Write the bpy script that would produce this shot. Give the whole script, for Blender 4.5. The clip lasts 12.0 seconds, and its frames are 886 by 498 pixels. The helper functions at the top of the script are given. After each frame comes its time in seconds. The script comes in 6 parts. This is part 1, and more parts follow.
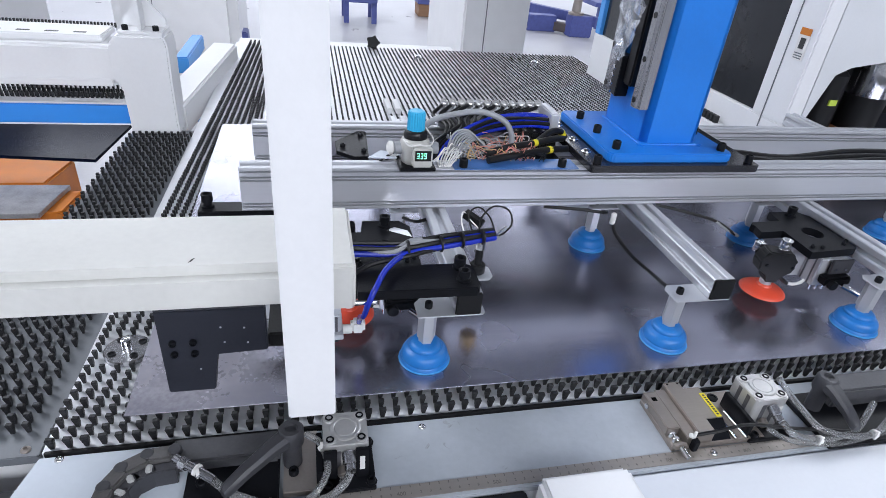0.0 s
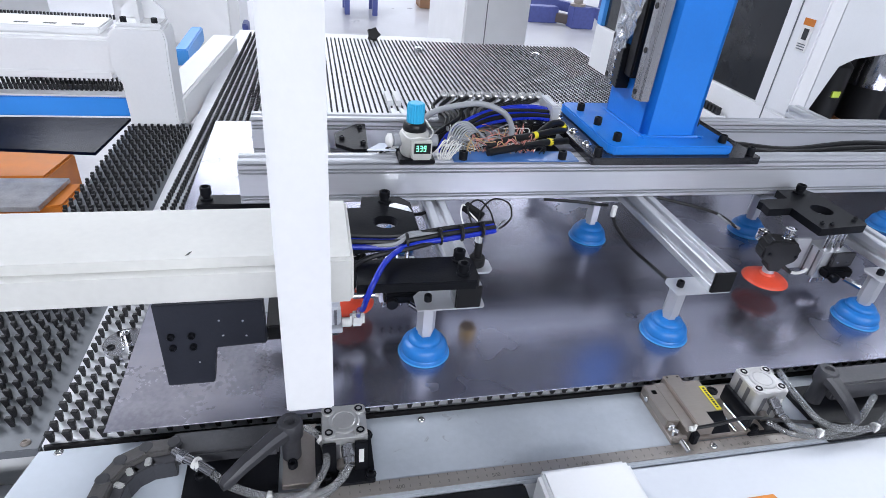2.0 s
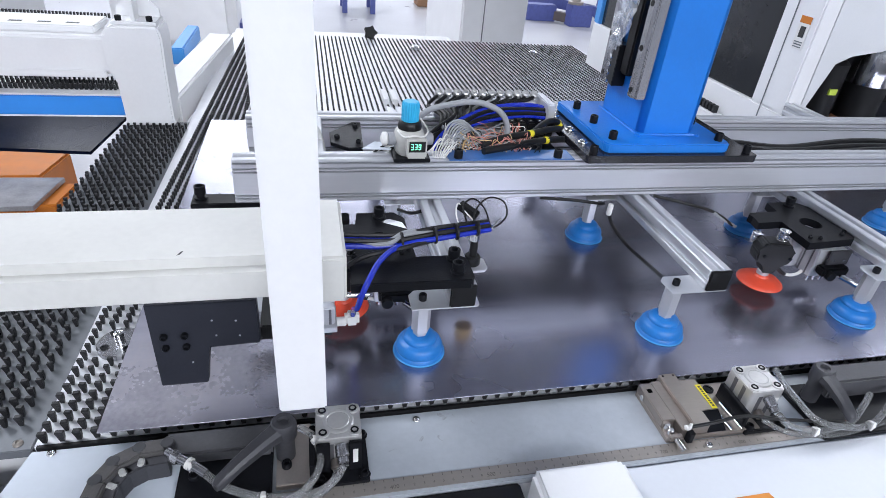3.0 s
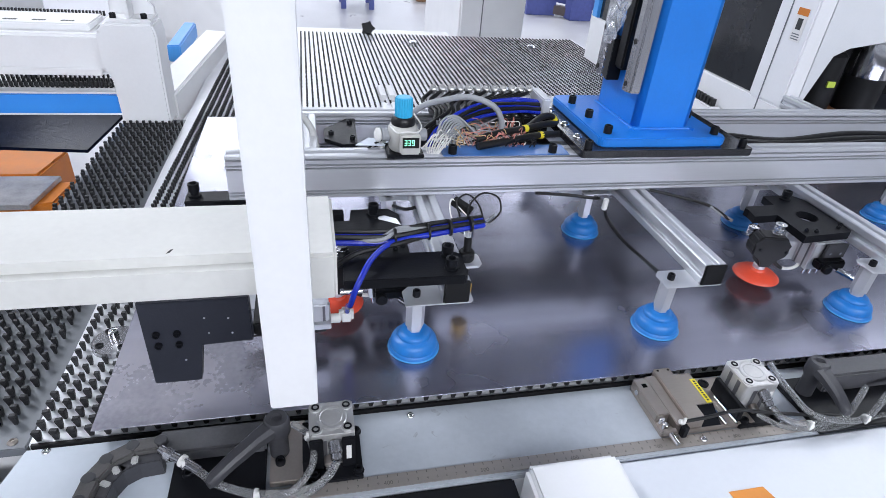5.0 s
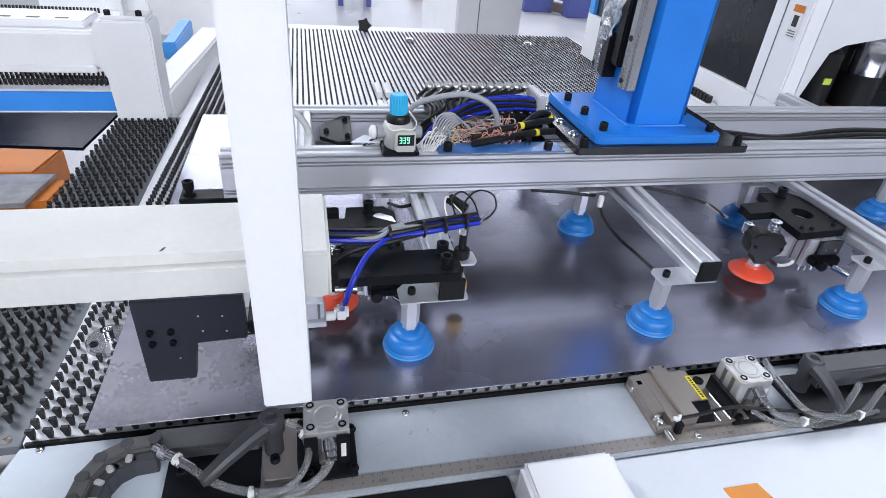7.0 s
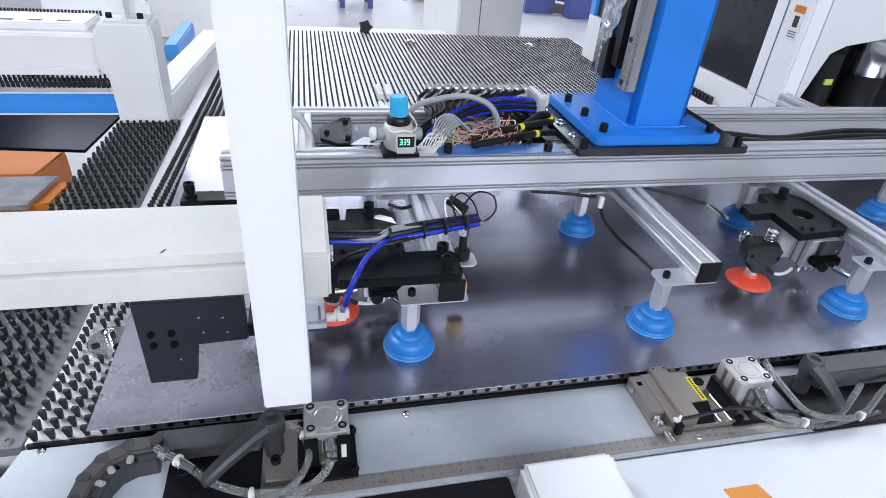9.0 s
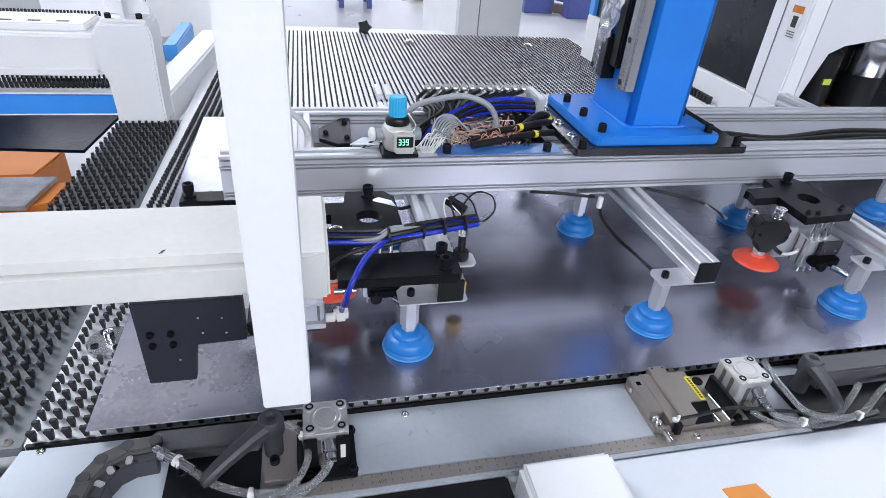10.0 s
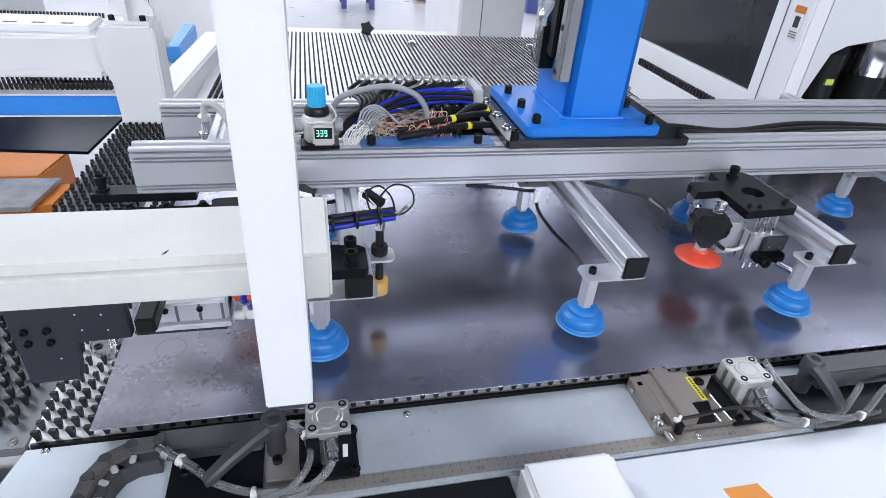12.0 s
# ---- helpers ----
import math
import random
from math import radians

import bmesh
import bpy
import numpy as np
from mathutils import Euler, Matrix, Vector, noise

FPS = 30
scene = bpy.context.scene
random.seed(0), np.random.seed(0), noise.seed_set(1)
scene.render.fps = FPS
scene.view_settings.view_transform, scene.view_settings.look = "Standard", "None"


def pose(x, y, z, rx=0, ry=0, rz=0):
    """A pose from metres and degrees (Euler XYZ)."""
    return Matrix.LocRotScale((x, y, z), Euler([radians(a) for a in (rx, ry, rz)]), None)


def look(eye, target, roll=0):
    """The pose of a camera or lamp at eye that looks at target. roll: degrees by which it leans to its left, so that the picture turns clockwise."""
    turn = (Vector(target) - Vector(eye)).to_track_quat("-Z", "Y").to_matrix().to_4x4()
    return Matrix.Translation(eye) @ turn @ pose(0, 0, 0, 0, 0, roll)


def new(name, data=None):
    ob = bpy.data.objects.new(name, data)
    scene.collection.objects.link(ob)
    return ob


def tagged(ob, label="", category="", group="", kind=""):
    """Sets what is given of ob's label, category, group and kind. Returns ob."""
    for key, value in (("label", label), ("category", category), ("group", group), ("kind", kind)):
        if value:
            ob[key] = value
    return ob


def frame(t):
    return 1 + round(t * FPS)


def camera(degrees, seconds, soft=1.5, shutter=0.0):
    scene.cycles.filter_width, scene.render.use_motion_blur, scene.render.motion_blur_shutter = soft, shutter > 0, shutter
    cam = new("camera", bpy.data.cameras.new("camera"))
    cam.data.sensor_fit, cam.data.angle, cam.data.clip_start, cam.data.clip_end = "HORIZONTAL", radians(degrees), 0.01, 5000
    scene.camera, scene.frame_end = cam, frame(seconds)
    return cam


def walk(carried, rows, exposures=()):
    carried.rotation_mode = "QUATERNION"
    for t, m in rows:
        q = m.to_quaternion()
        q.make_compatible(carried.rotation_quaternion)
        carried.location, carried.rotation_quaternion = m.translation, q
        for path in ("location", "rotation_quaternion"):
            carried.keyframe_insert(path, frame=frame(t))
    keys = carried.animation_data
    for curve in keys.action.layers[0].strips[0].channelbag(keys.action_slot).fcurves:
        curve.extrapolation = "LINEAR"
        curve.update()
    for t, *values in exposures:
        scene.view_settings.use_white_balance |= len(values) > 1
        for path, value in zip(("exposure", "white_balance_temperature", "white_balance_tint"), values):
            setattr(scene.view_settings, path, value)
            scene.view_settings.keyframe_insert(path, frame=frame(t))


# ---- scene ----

# camera, carried by hand almost still
cam = camera(75.12, 12.0, soft=0.85)
PATH = [
    (0.0, (-0.0759, -0.3603, 0.5089), (0.1193, 0.3865, 0.0460), 5.69),
    (0.5, (-0.0736, -0.3580, 0.5084), (0.1212, 0.3861, 0.0410), 5.67),
    (1.0, (-0.0734, -0.3584, 0.5084), (0.1218, 0.3849, 0.0400), 5.68),
    (1.5, (-0.0729, -0.3579, 0.5077), (0.1203, 0.3834, 0.0354), 5.64),
    (2.0, (-0.0725, -0.3587, 0.5079), (0.1197, 0.3828, 0.0353), 5.58),
    (2.5, (-0.0726, -0.3582, 0.5077), (0.1196, 0.3832, 0.0352), 5.60),
    (3.0, (-0.0674, -0.3574, 0.5073), (0.1266, 0.3825, 0.0330), 5.54),
    (5.0, (-0.0577, -0.3583, 0.5078), (0.1335, 0.3785, 0.0276), 5.07),
    (5.5, (-0.0552, -0.3588, 0.5077), (0.1393, 0.3756, 0.0252), 5.13),
    (6.0, (-0.0549, -0.3581, 0.5075), (0.1388, 0.3761, 0.0244), 5.13),
    (6.5, (-0.0546, -0.3589, 0.5082), (0.1391, 0.3751, 0.0248), 5.09),
    (7.0, (-0.0541, -0.3585, 0.5077), (0.1400, 0.3756, 0.0245), 5.11),
    (9.0, (-0.0521, -0.3600, 0.5088), (0.1390, 0.3757, 0.0269), 4.88),
    (9.5, (-0.0518, -0.3602, 0.5092), (0.1393, 0.3755, 0.0273), 4.84),
    (10.0, (-0.0518, -0.3605, 0.5094), (0.1403, 0.3750, 0.0275), 4.87),
    (10.5, (-0.0509, -0.3605, 0.5092), (0.1401, 0.3756, 0.0279), 4.80),
    (11.0, (-0.0512, -0.3613, 0.5100), (0.1391, 0.3748, 0.0285), 4.75),
    (11.5, (-0.0508, -0.3615, 0.5100), (0.1390, 0.3749, 0.0286), 4.72),
    (12.0, (-0.0511, -0.3629, 0.5108), (0.1368, 0.3740, 0.0294), 4.65),
]

walk(cam, [(t, look(e, g, roll)) for t, e, g, roll in PATH], exposures=((0.0, 0.13), (0.4, 0.25), (12.0, 0.26)))

# ---- light: a bright factory hall ----
world = bpy.data.worlds.new("hall_air")
scene.world = world
world.use_nodes = True
sky = world.node_tree.nodes.new("ShaderNodeTexSky")
sky.sky_type, sky.sun_disc = "NISHITA", False
sky.sun_elevation, sky.sun_rotation = radians(50), radians(200)
back = world.node_tree.nodes["Background"]
back.inputs["Strength"].default_value = 0.08
world.node_tree.links.new(sky.outputs[0], back.inputs[0])


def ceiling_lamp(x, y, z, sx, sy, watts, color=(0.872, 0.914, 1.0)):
    lamp = bpy.data.lights.new("unseen_hall_fill", "AREA")
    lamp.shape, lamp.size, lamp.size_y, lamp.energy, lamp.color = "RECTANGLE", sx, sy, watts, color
    ob = new("unseen_hall_fill", lamp)
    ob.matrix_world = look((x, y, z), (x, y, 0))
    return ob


# unseen area lamps under the closed roof, added as overhead fill light
for lx, ly, sx, sy, w in ((-4.6, 3.0, 2.2, 3.4, 450), (0.9, 12.3, 14.0, 4.0, 1000), (6.0, 3.0, 2.2, 3.4, 220)):
    ceiling_lamp(lx, ly, 4.9, sx, sy, w)
# added unseen lamp before the windowless south wall, brightening faces turned to the camera
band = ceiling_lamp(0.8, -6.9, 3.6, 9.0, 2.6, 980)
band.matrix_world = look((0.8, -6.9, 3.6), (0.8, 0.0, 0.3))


# ---- materials ----
def principled(name):
    m = bpy.data.materials.new(name)
    m.use_nodes = True
    return m, m.node_tree.nodes, m.node_tree.links, m.node_tree.nodes["Principled BSDF"]


def surface(name, color, rough=0.5, metal=0.0, vary=0.12, size=25.0, bump=0.05, fine=300.0, stretch=(1, 1, 1), spec=0.5, per_piece=0.0, stain=None):
    """Paint, metal or plastic with stains at one scale and grain at another."""
    m, n, l, p = principled(name)
    tc = n.new("ShaderNodeTexCoord")
    mp = n.new("ShaderNodeMapping")
    mp.inputs["Scale"].default_value = stretch
    l.new(tc.outputs["Object"], mp.inputs[0])
    big, small = n.new("ShaderNodeTexNoise"), n.new("ShaderNodeTexNoise")
    big.inputs["Scale"].default_value, big.inputs["Detail"].default_value = size, 5
    small.inputs["Scale"].default_value, small.inputs["Detail"].default_value = fine, 3
    l.new(mp.outputs[0], big.inputs["Vector"]), l.new(mp.outputs[0], small.inputs["Vector"])
    ramp = n.new("ShaderNodeValToRGB")
    ramp.color_ramp.elements[0].position, ramp.color_ramp.elements[1].position = 0.3, 0.75
    ramp.color_ramp.elements[0].color = (*[c * (1 - vary) for c in color], 1)
    ramp.color_ramp.elements[1].color = (*[min(1, c * (1 + vary * 0.6)) for c in color], 1)
    mix = n.new("ShaderNodeMath")
    mix.operation = "MULTIPLY_ADD"
    mix.inputs[1].default_value = 0.3
    l.new(small.outputs["Fac"], mix.inputs[0])
    sc = n.new("ShaderNodeMath")
    sc.operation, sc.inputs[1].default_value = "MULTIPLY", 0.7
    l.new(big.outputs["Fac"], sc.inputs[0]), l.new(sc.outputs[0], mix.inputs[2])
    l.new(mix.outputs[0], ramp.inputs[0])
    out = ramp.outputs[0]
    if per_piece:
        info = n.new("ShaderNodeObjectInfo")
        hsv = n.new("ShaderNodeHueSaturation")
        rng = n.new("ShaderNodeMapRange")
        rng.inputs["To Min"].default_value, rng.inputs["To Max"].default_value = 1 - per_piece, 1 + per_piece
        l.new(info.outputs["Random"], rng.inputs["Value"]), l.new(rng.outputs[0], hsv.inputs["Value"])
        l.new(out, hsv.inputs["Color"])
        out = hsv.outputs[0]
    if stain:
        tint, scale, edge, amount = stain
        marks, cut, blend = n.new("ShaderNodeTexNoise"), n.new("ShaderNodeMapRange"), n.new("ShaderNodeMix")
        marks.inputs["Scale"].default_value, marks.inputs["Detail"].default_value, marks.inputs["Distortion"].default_value = scale, 8, 1.2
        cut.inputs["From Min"].default_value, cut.inputs["From Max"].default_value, cut.inputs["To Max"].default_value = edge, edge + 0.08, amount
        blend.data_type = "RGBA"
        blend.inputs[7].default_value = (*tint, 1)
        l.new(tc.outputs["Object"], marks.inputs["Vector"]), l.new(marks.outputs["Fac"], cut.inputs["Value"])
        l.new(cut.outputs[0], blend.inputs[0]), l.new(out, blend.inputs[6])
        out = blend.outputs[2]
    l.new(out, p.inputs["Base Color"])
    rr = n.new("ShaderNodeMapRange")
    rr.inputs["To Min"].default_value, rr.inputs["To Max"].default_value = max(0.03, rough * 0.8), min(1, rough * 1.2)
    l.new(big.outputs["Fac"], rr.inputs["Value"]), l.new(rr.outputs[0], p.inputs["Roughness"])
    p.inputs["Metallic"].default_value, p.inputs["Specular IOR Level"].default_value = metal, spec
    if bump:
        b = n.new("ShaderNodeBump")
        b.inputs["Strength"].default_value, b.inputs["Distance"].default_value = bump, 0.002
        l.new(small.outputs["Fac"], b.inputs["Height"]), l.new(b.outputs[0], p.inputs["Normal"])
    return m


WHITE = surface("white_paint", (0.77, 0.77, 0.78), 0.48, vary=0.05, size=9, bump=0.06, fine=160, spec=0.3)
WARMWHITE = surface("cream_white_paint", (0.65, 0.645, 0.615), 0.35, vary=0.10, size=11, bump=0.08, fine=140, stain=((0.50, 0.43, 0.36), 7, 0.62, 0.45))
BLUE = surface("blue_paint", (0.010, 0.18, 0.63), 0.38, vary=0.10, size=14, bump=0.15, fine=220)
LIGHTBLUE = surface("light_blue_paint", (0.06, 0.30, 0.72), 0.4, vary=0.1, size=12)
ALU = surface("anodised_aluminium", (0.60, 0.61, 0.645), 0.42, 0.6, vary=0.06, size=18, bump=0.05, fine=500, stretch=(0.05, 1, 1))
ALUY = surface("anodised_aluminium_lengthwise", (0.60, 0.61, 0.64), 0.4, 0.65, vary=0.06, size=18, bump=0.05, fine=500, stretch=(1, 0.05, 1))
# groove shade is put into this darker copy of the aluminium
SLOT = surface("slot_shadowed_aluminium", (0.22, 0.22, 0.24), 0.5, 0.9, vary=0.1)
STEEL = surface("machined_steel", (0.33, 0.295, 0.27), 0.38, 0.75, vary=0.12, size=35, bump=0.08, fine=420, stretch=(0.2, 1, 1))
CHROME = surface("bright_steel", (0.75, 0.75, 0.76), 0.16, 1.0, vary=0.05)
BLACK = surface("black_oxide_steel", (0.008, 0.0085, 0.011), 0.40, 0.0, vary=0.25, size=30, bump=0.1, fine=350, spec=0.14)
# near-black colour holds the shade inside holes drawn as flat pieces
HOLE = surface("bore_shade_black", (0.002, 0.002, 0.002), 0.9, vary=0.1, spec=0.05)
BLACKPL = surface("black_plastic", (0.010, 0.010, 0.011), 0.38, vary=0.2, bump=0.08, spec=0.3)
SHINYBLACK = surface("blued_ground_steel", (0.012, 0.012, 0.016), 0.22, 0.0, vary=0.25, size=30, bump=0.04, fine=350, spec=0.55)
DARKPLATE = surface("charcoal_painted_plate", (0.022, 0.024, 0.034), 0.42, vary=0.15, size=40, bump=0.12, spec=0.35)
BRUSHBLK = surface("black_bristle", (0.018, 0.018, 0.020), 0.5, vary=0.3, fine=900, bump=0.3, per_piece=0.3, spec=0.35)
# black lever and chain plastic lightened for light on it; also a grey plate
CHARCOAL = surface("charcoal_plastic", (0.048, 0.048, 0.055), 0.42, vary=0.2, size=40, bump=0.1, spec=0.4)
TABLE = surface("galvanised_table_plate", (0.72, 0.73, 0.76), 0.36, 0.25, vary=0.12, size=20, bump=0.1)
PANEL = surface("pale_grey_plate", (0.40, 0.43, 0.47), 0.36, 0.0, vary=0.14, size=16, bump=0.08, fine=120, stain=((0.20, 0.19, 0.18), 70, 0.68, 0.6))
# paler plate tone holds the bright reflection on the rail's end; also colours film
PALESHEENFILM = surface("pale_sheen_and_film", (0.60, 0.65, 0.72), 0.34, 0.0, vary=0.08, size=12, bump=0.08, fine=120)
# housing cover tone greyed for the reflection on its top
COVERGREY = surface("charcoal_cover_plastic", (0.080, 0.080, 0.088), 0.45, vary=0.25, size=40, bump=0.12, spec=0.35)
APRONWHITE = surface("cool_white_gloss_paint", (0.66, 0.685, 0.735), 0.36, vary=0.05, size=7, bump=0.05, fine=140)
GREYPAINT = surface("grey_painted_plate", (0.15, 0.16, 0.175), 0.45, 0.2, vary=0.12, size=18)
CUPBLUE = surface("blue_rubber", (0.012, 0.17, 0.52), 0.42, vary=0.14, size=60, bump=0.06)
CUPLIP = surface("pale_blue_rubber_lip", (0.05, 0.29, 0.63), 0.4, vary=0.1)
CUPRED = surface("red_orange_rubber", (0.72, 0.075, 0.035), 0.42, vary=0.12, size=60, bump=0.06)
KNOBBLUE = surface("sky_blue_plastic", (0.03, 0.42, 0.72), 0.4, vary=0.06)
ORANGE = surface("orange_paint", (0.56, 0.17, 0.016), 0.45, vary=0.15)
YELLOW = surface("yellow_label", (0.80, 0.68, 0.03), 0.5, vary=0.06)
RULER = surface("brushed_ruler_steel", (0.34, 0.31, 0.285), 0.42, 0.5, vary=0.1, stretch=(0.1, 1, 1))
INK = surface("dark_ink", (0.03, 0.03, 0.03), 0.6, vary=0.1, bump=0)
HOSE = surface("grey_braided_hose", (0.46, 0.46, 0.45), 0.45, vary=0.2, fine=800, bump=0.3)
TUBEBLUE = surface("dark_blue_air_tube", (0.012, 0.03, 0.40), 0.26, vary=0.1)
WIREGREY = surface("grey_wire", (0.30, 0.31, 0.33), 0.5, vary=0.1)
WIRERED = surface("red_wire", (0.55, 0.08, 0.04), 0.5, vary=0.1)
WIREYEL = surface("yellow_wire", (0.70, 0.42, 0.06), 0.5, vary=0.1)
WIREWHITE = surface("white_wire", (0.75, 0.74, 0.72), 0.5, vary=0.05)
BRASS = surface("brass", (0.62, 0.42, 0.12), 0.35, 0.6, vary=0.12)
FLOORM = surface("polished_grey_concrete", (0.46, 0.455, 0.48), 0.3, vary=0.14, size=3, bump=0.04, fine=40)
WORN = surface("worn_steel_lid", (0.40, 0.39, 0.39), 0.35, 0.6, vary=0.45, size=28)
# black link plastic, greyed in colour for the light it catches
LINKGREY = surface("light_greyed_black_plastic", (0.105, 0.100, 0.100), 0.5, vary=0.35, size=45, bump=0.15, spec=0.3)
ALUCYL = surface("dull_cast_aluminium", (0.58, 0.575, 0.57), 0.34, 0.65, vary=0.12, size=40)
RAILSTEEL = surface("ground_rail_steel", (0.40, 0.40, 0.42), 0.26, 0.9, vary=0.15, size=20, stretch=(1, 1, 0.1))
RULEINK = surface("faded_rule_ink", (0.17, 0.155, 0.14), 0.6, vary=0.3, bump=0)
BEAMBLUE = surface("bright_blue_paint", (0.03, 0.26, 0.78), 0.38, vary=0.08, size=12)
TRAYBLUE = surface("dull_blue_film", (0.05, 0.15, 0.40), 0.3, vary=0.2)
CLAMPSTEEL = surface("pale_machined_steel", (0.48, 0.435, 0.40), 0.36, 0.7, vary=0.14, size=35, bump=0.08, fine=420)
HALL = surface("hall_wall_paint", (0.70, 0.72, 0.76), 0.7, vary=0.08, size=2)


# unseen roof, kept dark so the front of the steel sheet reflects little
ROOF = surface("dark_unseen_roof", (0.16, 0.165, 0.18), 0.6, vary=0.12, size=2)


def sheet_metal():
    """Dark rolled steel: oily, finely streaked along its length, with blotches."""
    m, n, l, p = principled("dark_rolled_sheet_steel")
    tc, mp = n.new("ShaderNodeTexCoord"), n.new("ShaderNodeMapping")
    mp.inputs["Scale"].default_value = (0.35, 6.0, 1)
    l.new(tc.outputs["Object"], mp.inputs[0])
    streak, blot, grit = n.new("ShaderNodeTexNoise"), n.new("ShaderNodeTexNoise"), n.new("ShaderNodeTexNoise")
    streak.inputs["Scale"].default_value, streak.inputs["Detail"].default_value = 9, 6
    blot.inputs["Scale"].default_value, blot.inputs["Detail"].default_value = 5.5, 4
    grit.inputs["Scale"].default_value = 700
    l.new(mp.outputs[0], streak.inputs["Vector"]), l.new(tc.outputs["Object"], blot.inputs["Vector"])
    l.new(tc.outputs["Object"], grit.inputs["Vector"])
    add = n.new("ShaderNodeMath")
    add.operation = "ADD"
    l.new(streak.outputs["Fac"], add.inputs[0]), l.new(blot.outputs["Fac"], add.inputs[1])
    col = n.new("ShaderNodeMapRange")
    col.inputs["From Min"].default_value, col.inputs["From Max"].default_value = 0.7, 1.3
    l.new(add.outputs[0], col.inputs["Value"])
    ramp = n.new("ShaderNodeValToRGB")
    ramp.color_ramp.elements[0].color, ramp.color_ramp.elements[1].color = (0.295, 0.297, 0.365, 1), (0.385, 0.387, 0.465, 1)
    l.new(col.outputs[0], ramp.inputs[0])
    # scuffed, dusty patch with ring scratches near one corner, paled for a reflection there
    spot = n.new("ShaderNodeVectorMath")
    spot.operation, spot.inputs[1].default_value = "DISTANCE", (-0.835, -0.345, 0.0014)
    l.new(tc.outputs["Object"], spot.inputs[0])
    ring = n.new("ShaderNodeVectorMath")
    ring.operation, ring.inputs[1].default_value = "DISTANCE", (-0.832, -0.300, 0.0014)
    l.new(tc.outputs["Object"], ring.inputs[0])
    dust_sheen = n.new("ShaderNodeMapRange")
    dust_sheen.inputs["From Min"].default_value, dust_sheen.inputs["From Max"].default_value = 0.15, 0.05
    l.new(spot.outputs["Value"], dust_sheen.inputs["Value"])
    rough_noise = n.new("ShaderNodeTexNoise")
    rough_noise.inputs["Scale"].default_value, rough_noise.inputs["Detail"].default_value = 190, 10
    l.new(tc.outputs["Object"], rough_noise.inputs["Vector"])
    dn = n.new("ShaderNodeMapRange")
    dn.inputs["From Min"].default_value, dn.inputs["From Max"].default_value = 0.30, 0.75
    dn.inputs["To Min"].default_value, dn.inputs["To Max"].default_value = 0.42, 0.80
    l.new(rough_noise.outputs["Fac"], dn.inputs["Value"])
    dm = n.new("ShaderNodeMath")
    dm.operation = "MULTIPLY"
    l.new(dust_sheen.outputs[0], dm.inputs[0]), l.new(dn.outputs[0], dm.inputs[1])
    tone = n.new("ShaderNodeMix")
    tone.data_type = "RGBA"
    tone.inputs[7].default_value = (0.56, 0.50, 0.47, 1)
    half = n.new("ShaderNodeMath")
    half.operation, half.inputs[1].default_value = "MULTIPLY", 0.40
    l.new(dm.outputs[0], half.inputs[0]), l.new(half.outputs[0], tone.inputs[0]), l.new(ramp.outputs[0], tone.inputs[6])
    band = n.new("ShaderNodeMath")
    band.operation, band.inputs[1].default_value, band.inputs[2].default_value = "COMPARE", 0.017, 0.0006
    l.new(ring.outputs["Value"], band.inputs[0])
    line = n.new("ShaderNodeMix")
    line.data_type = "RGBA"
    line.inputs[7].default_value = (0.11, 0.10, 0.10, 1)
    thin = n.new("ShaderNodeMath")
    thin.operation = "MULTIPLY"
    l.new(band.outputs[0], thin.inputs[0]), l.new(dn.outputs[0], thin.inputs[1])
    l.new(thin.outputs[0], line.inputs[0]), l.new(tone.outputs[2], line.inputs[6])
    l.new(line.outputs[2], p.inputs["Base Color"])
    rr = n.new("ShaderNodeMapRange")
    rr.inputs["From Min"].default_value, rr.inputs["From Max"].default_value = 0.35, 0.7
    rr.inputs["To Min"].default_value, rr.inputs["To Max"].default_value = 0.20, 0.31
    l.new(blot.outputs["Fac"], rr.inputs["Value"])
    ra = n.new("ShaderNodeMath")
    ra.operation, ra.inputs[1].default_value = "MULTIPLY_ADD", 0.05
    l.new(dm.outputs[0], ra.inputs[0]), l.new(rr.outputs[0], ra.inputs[2]), l.new(ra.outputs[0], p.inputs["Roughness"])
    # less metallic inside the patch, which brightens it like the pale reflection
    film = n.new("ShaderNodeMath")
    film.operation, film.inputs[1].default_value, film.inputs[2].default_value = "MULTIPLY_ADD", -0.6, 0.9
    l.new(dm.outputs[0], film.inputs[0]), l.new(film.outputs[0], p.inputs["Metallic"])
    b = n.new("ShaderNodeBump")
    b.inputs["Strength"].default_value, b.inputs["Distance"].default_value = 0.04, 0.001
    l.new(grit.outputs["Fac"], b.inputs["Height"]), l.new(b.outputs[0], p.inputs["Normal"])
    return m


SHEET = sheet_metal()


def glow(name, color, strength):
    m, n, l, p = principled(name)
    p.inputs["Base Color"].default_value = (0.01, 0.02, 0.02, 1)
    p.inputs["Emission Color"].default_value = (*color, 1)
    p.inputs["Emission Strength"].default_value = strength
    return m


def clear(name, tint=(0.9, 0.92, 0.95), rough=0.12):
    m, n, l, p = principled(name)
    p.inputs["Base Color"].default_value = (*tint, 1)
    p.inputs["Roughness"].default_value, p.inputs["Transmission Weight"].default_value = rough, 0.75
    p.inputs["IOR"].default_value = 1.35
    return m


CLEAR = clear("clear_plastic")
DARKGLASS = surface("smoked_window", (0.02, 0.022, 0.026), 0.12, vary=0.1, bump=0)


# ---- mesh helpers ----
def thing(name, at, label, category, group="", kind=""):
    ob = new(name)
    ob.location = at
    return tagged(ob, label, category, group, kind)


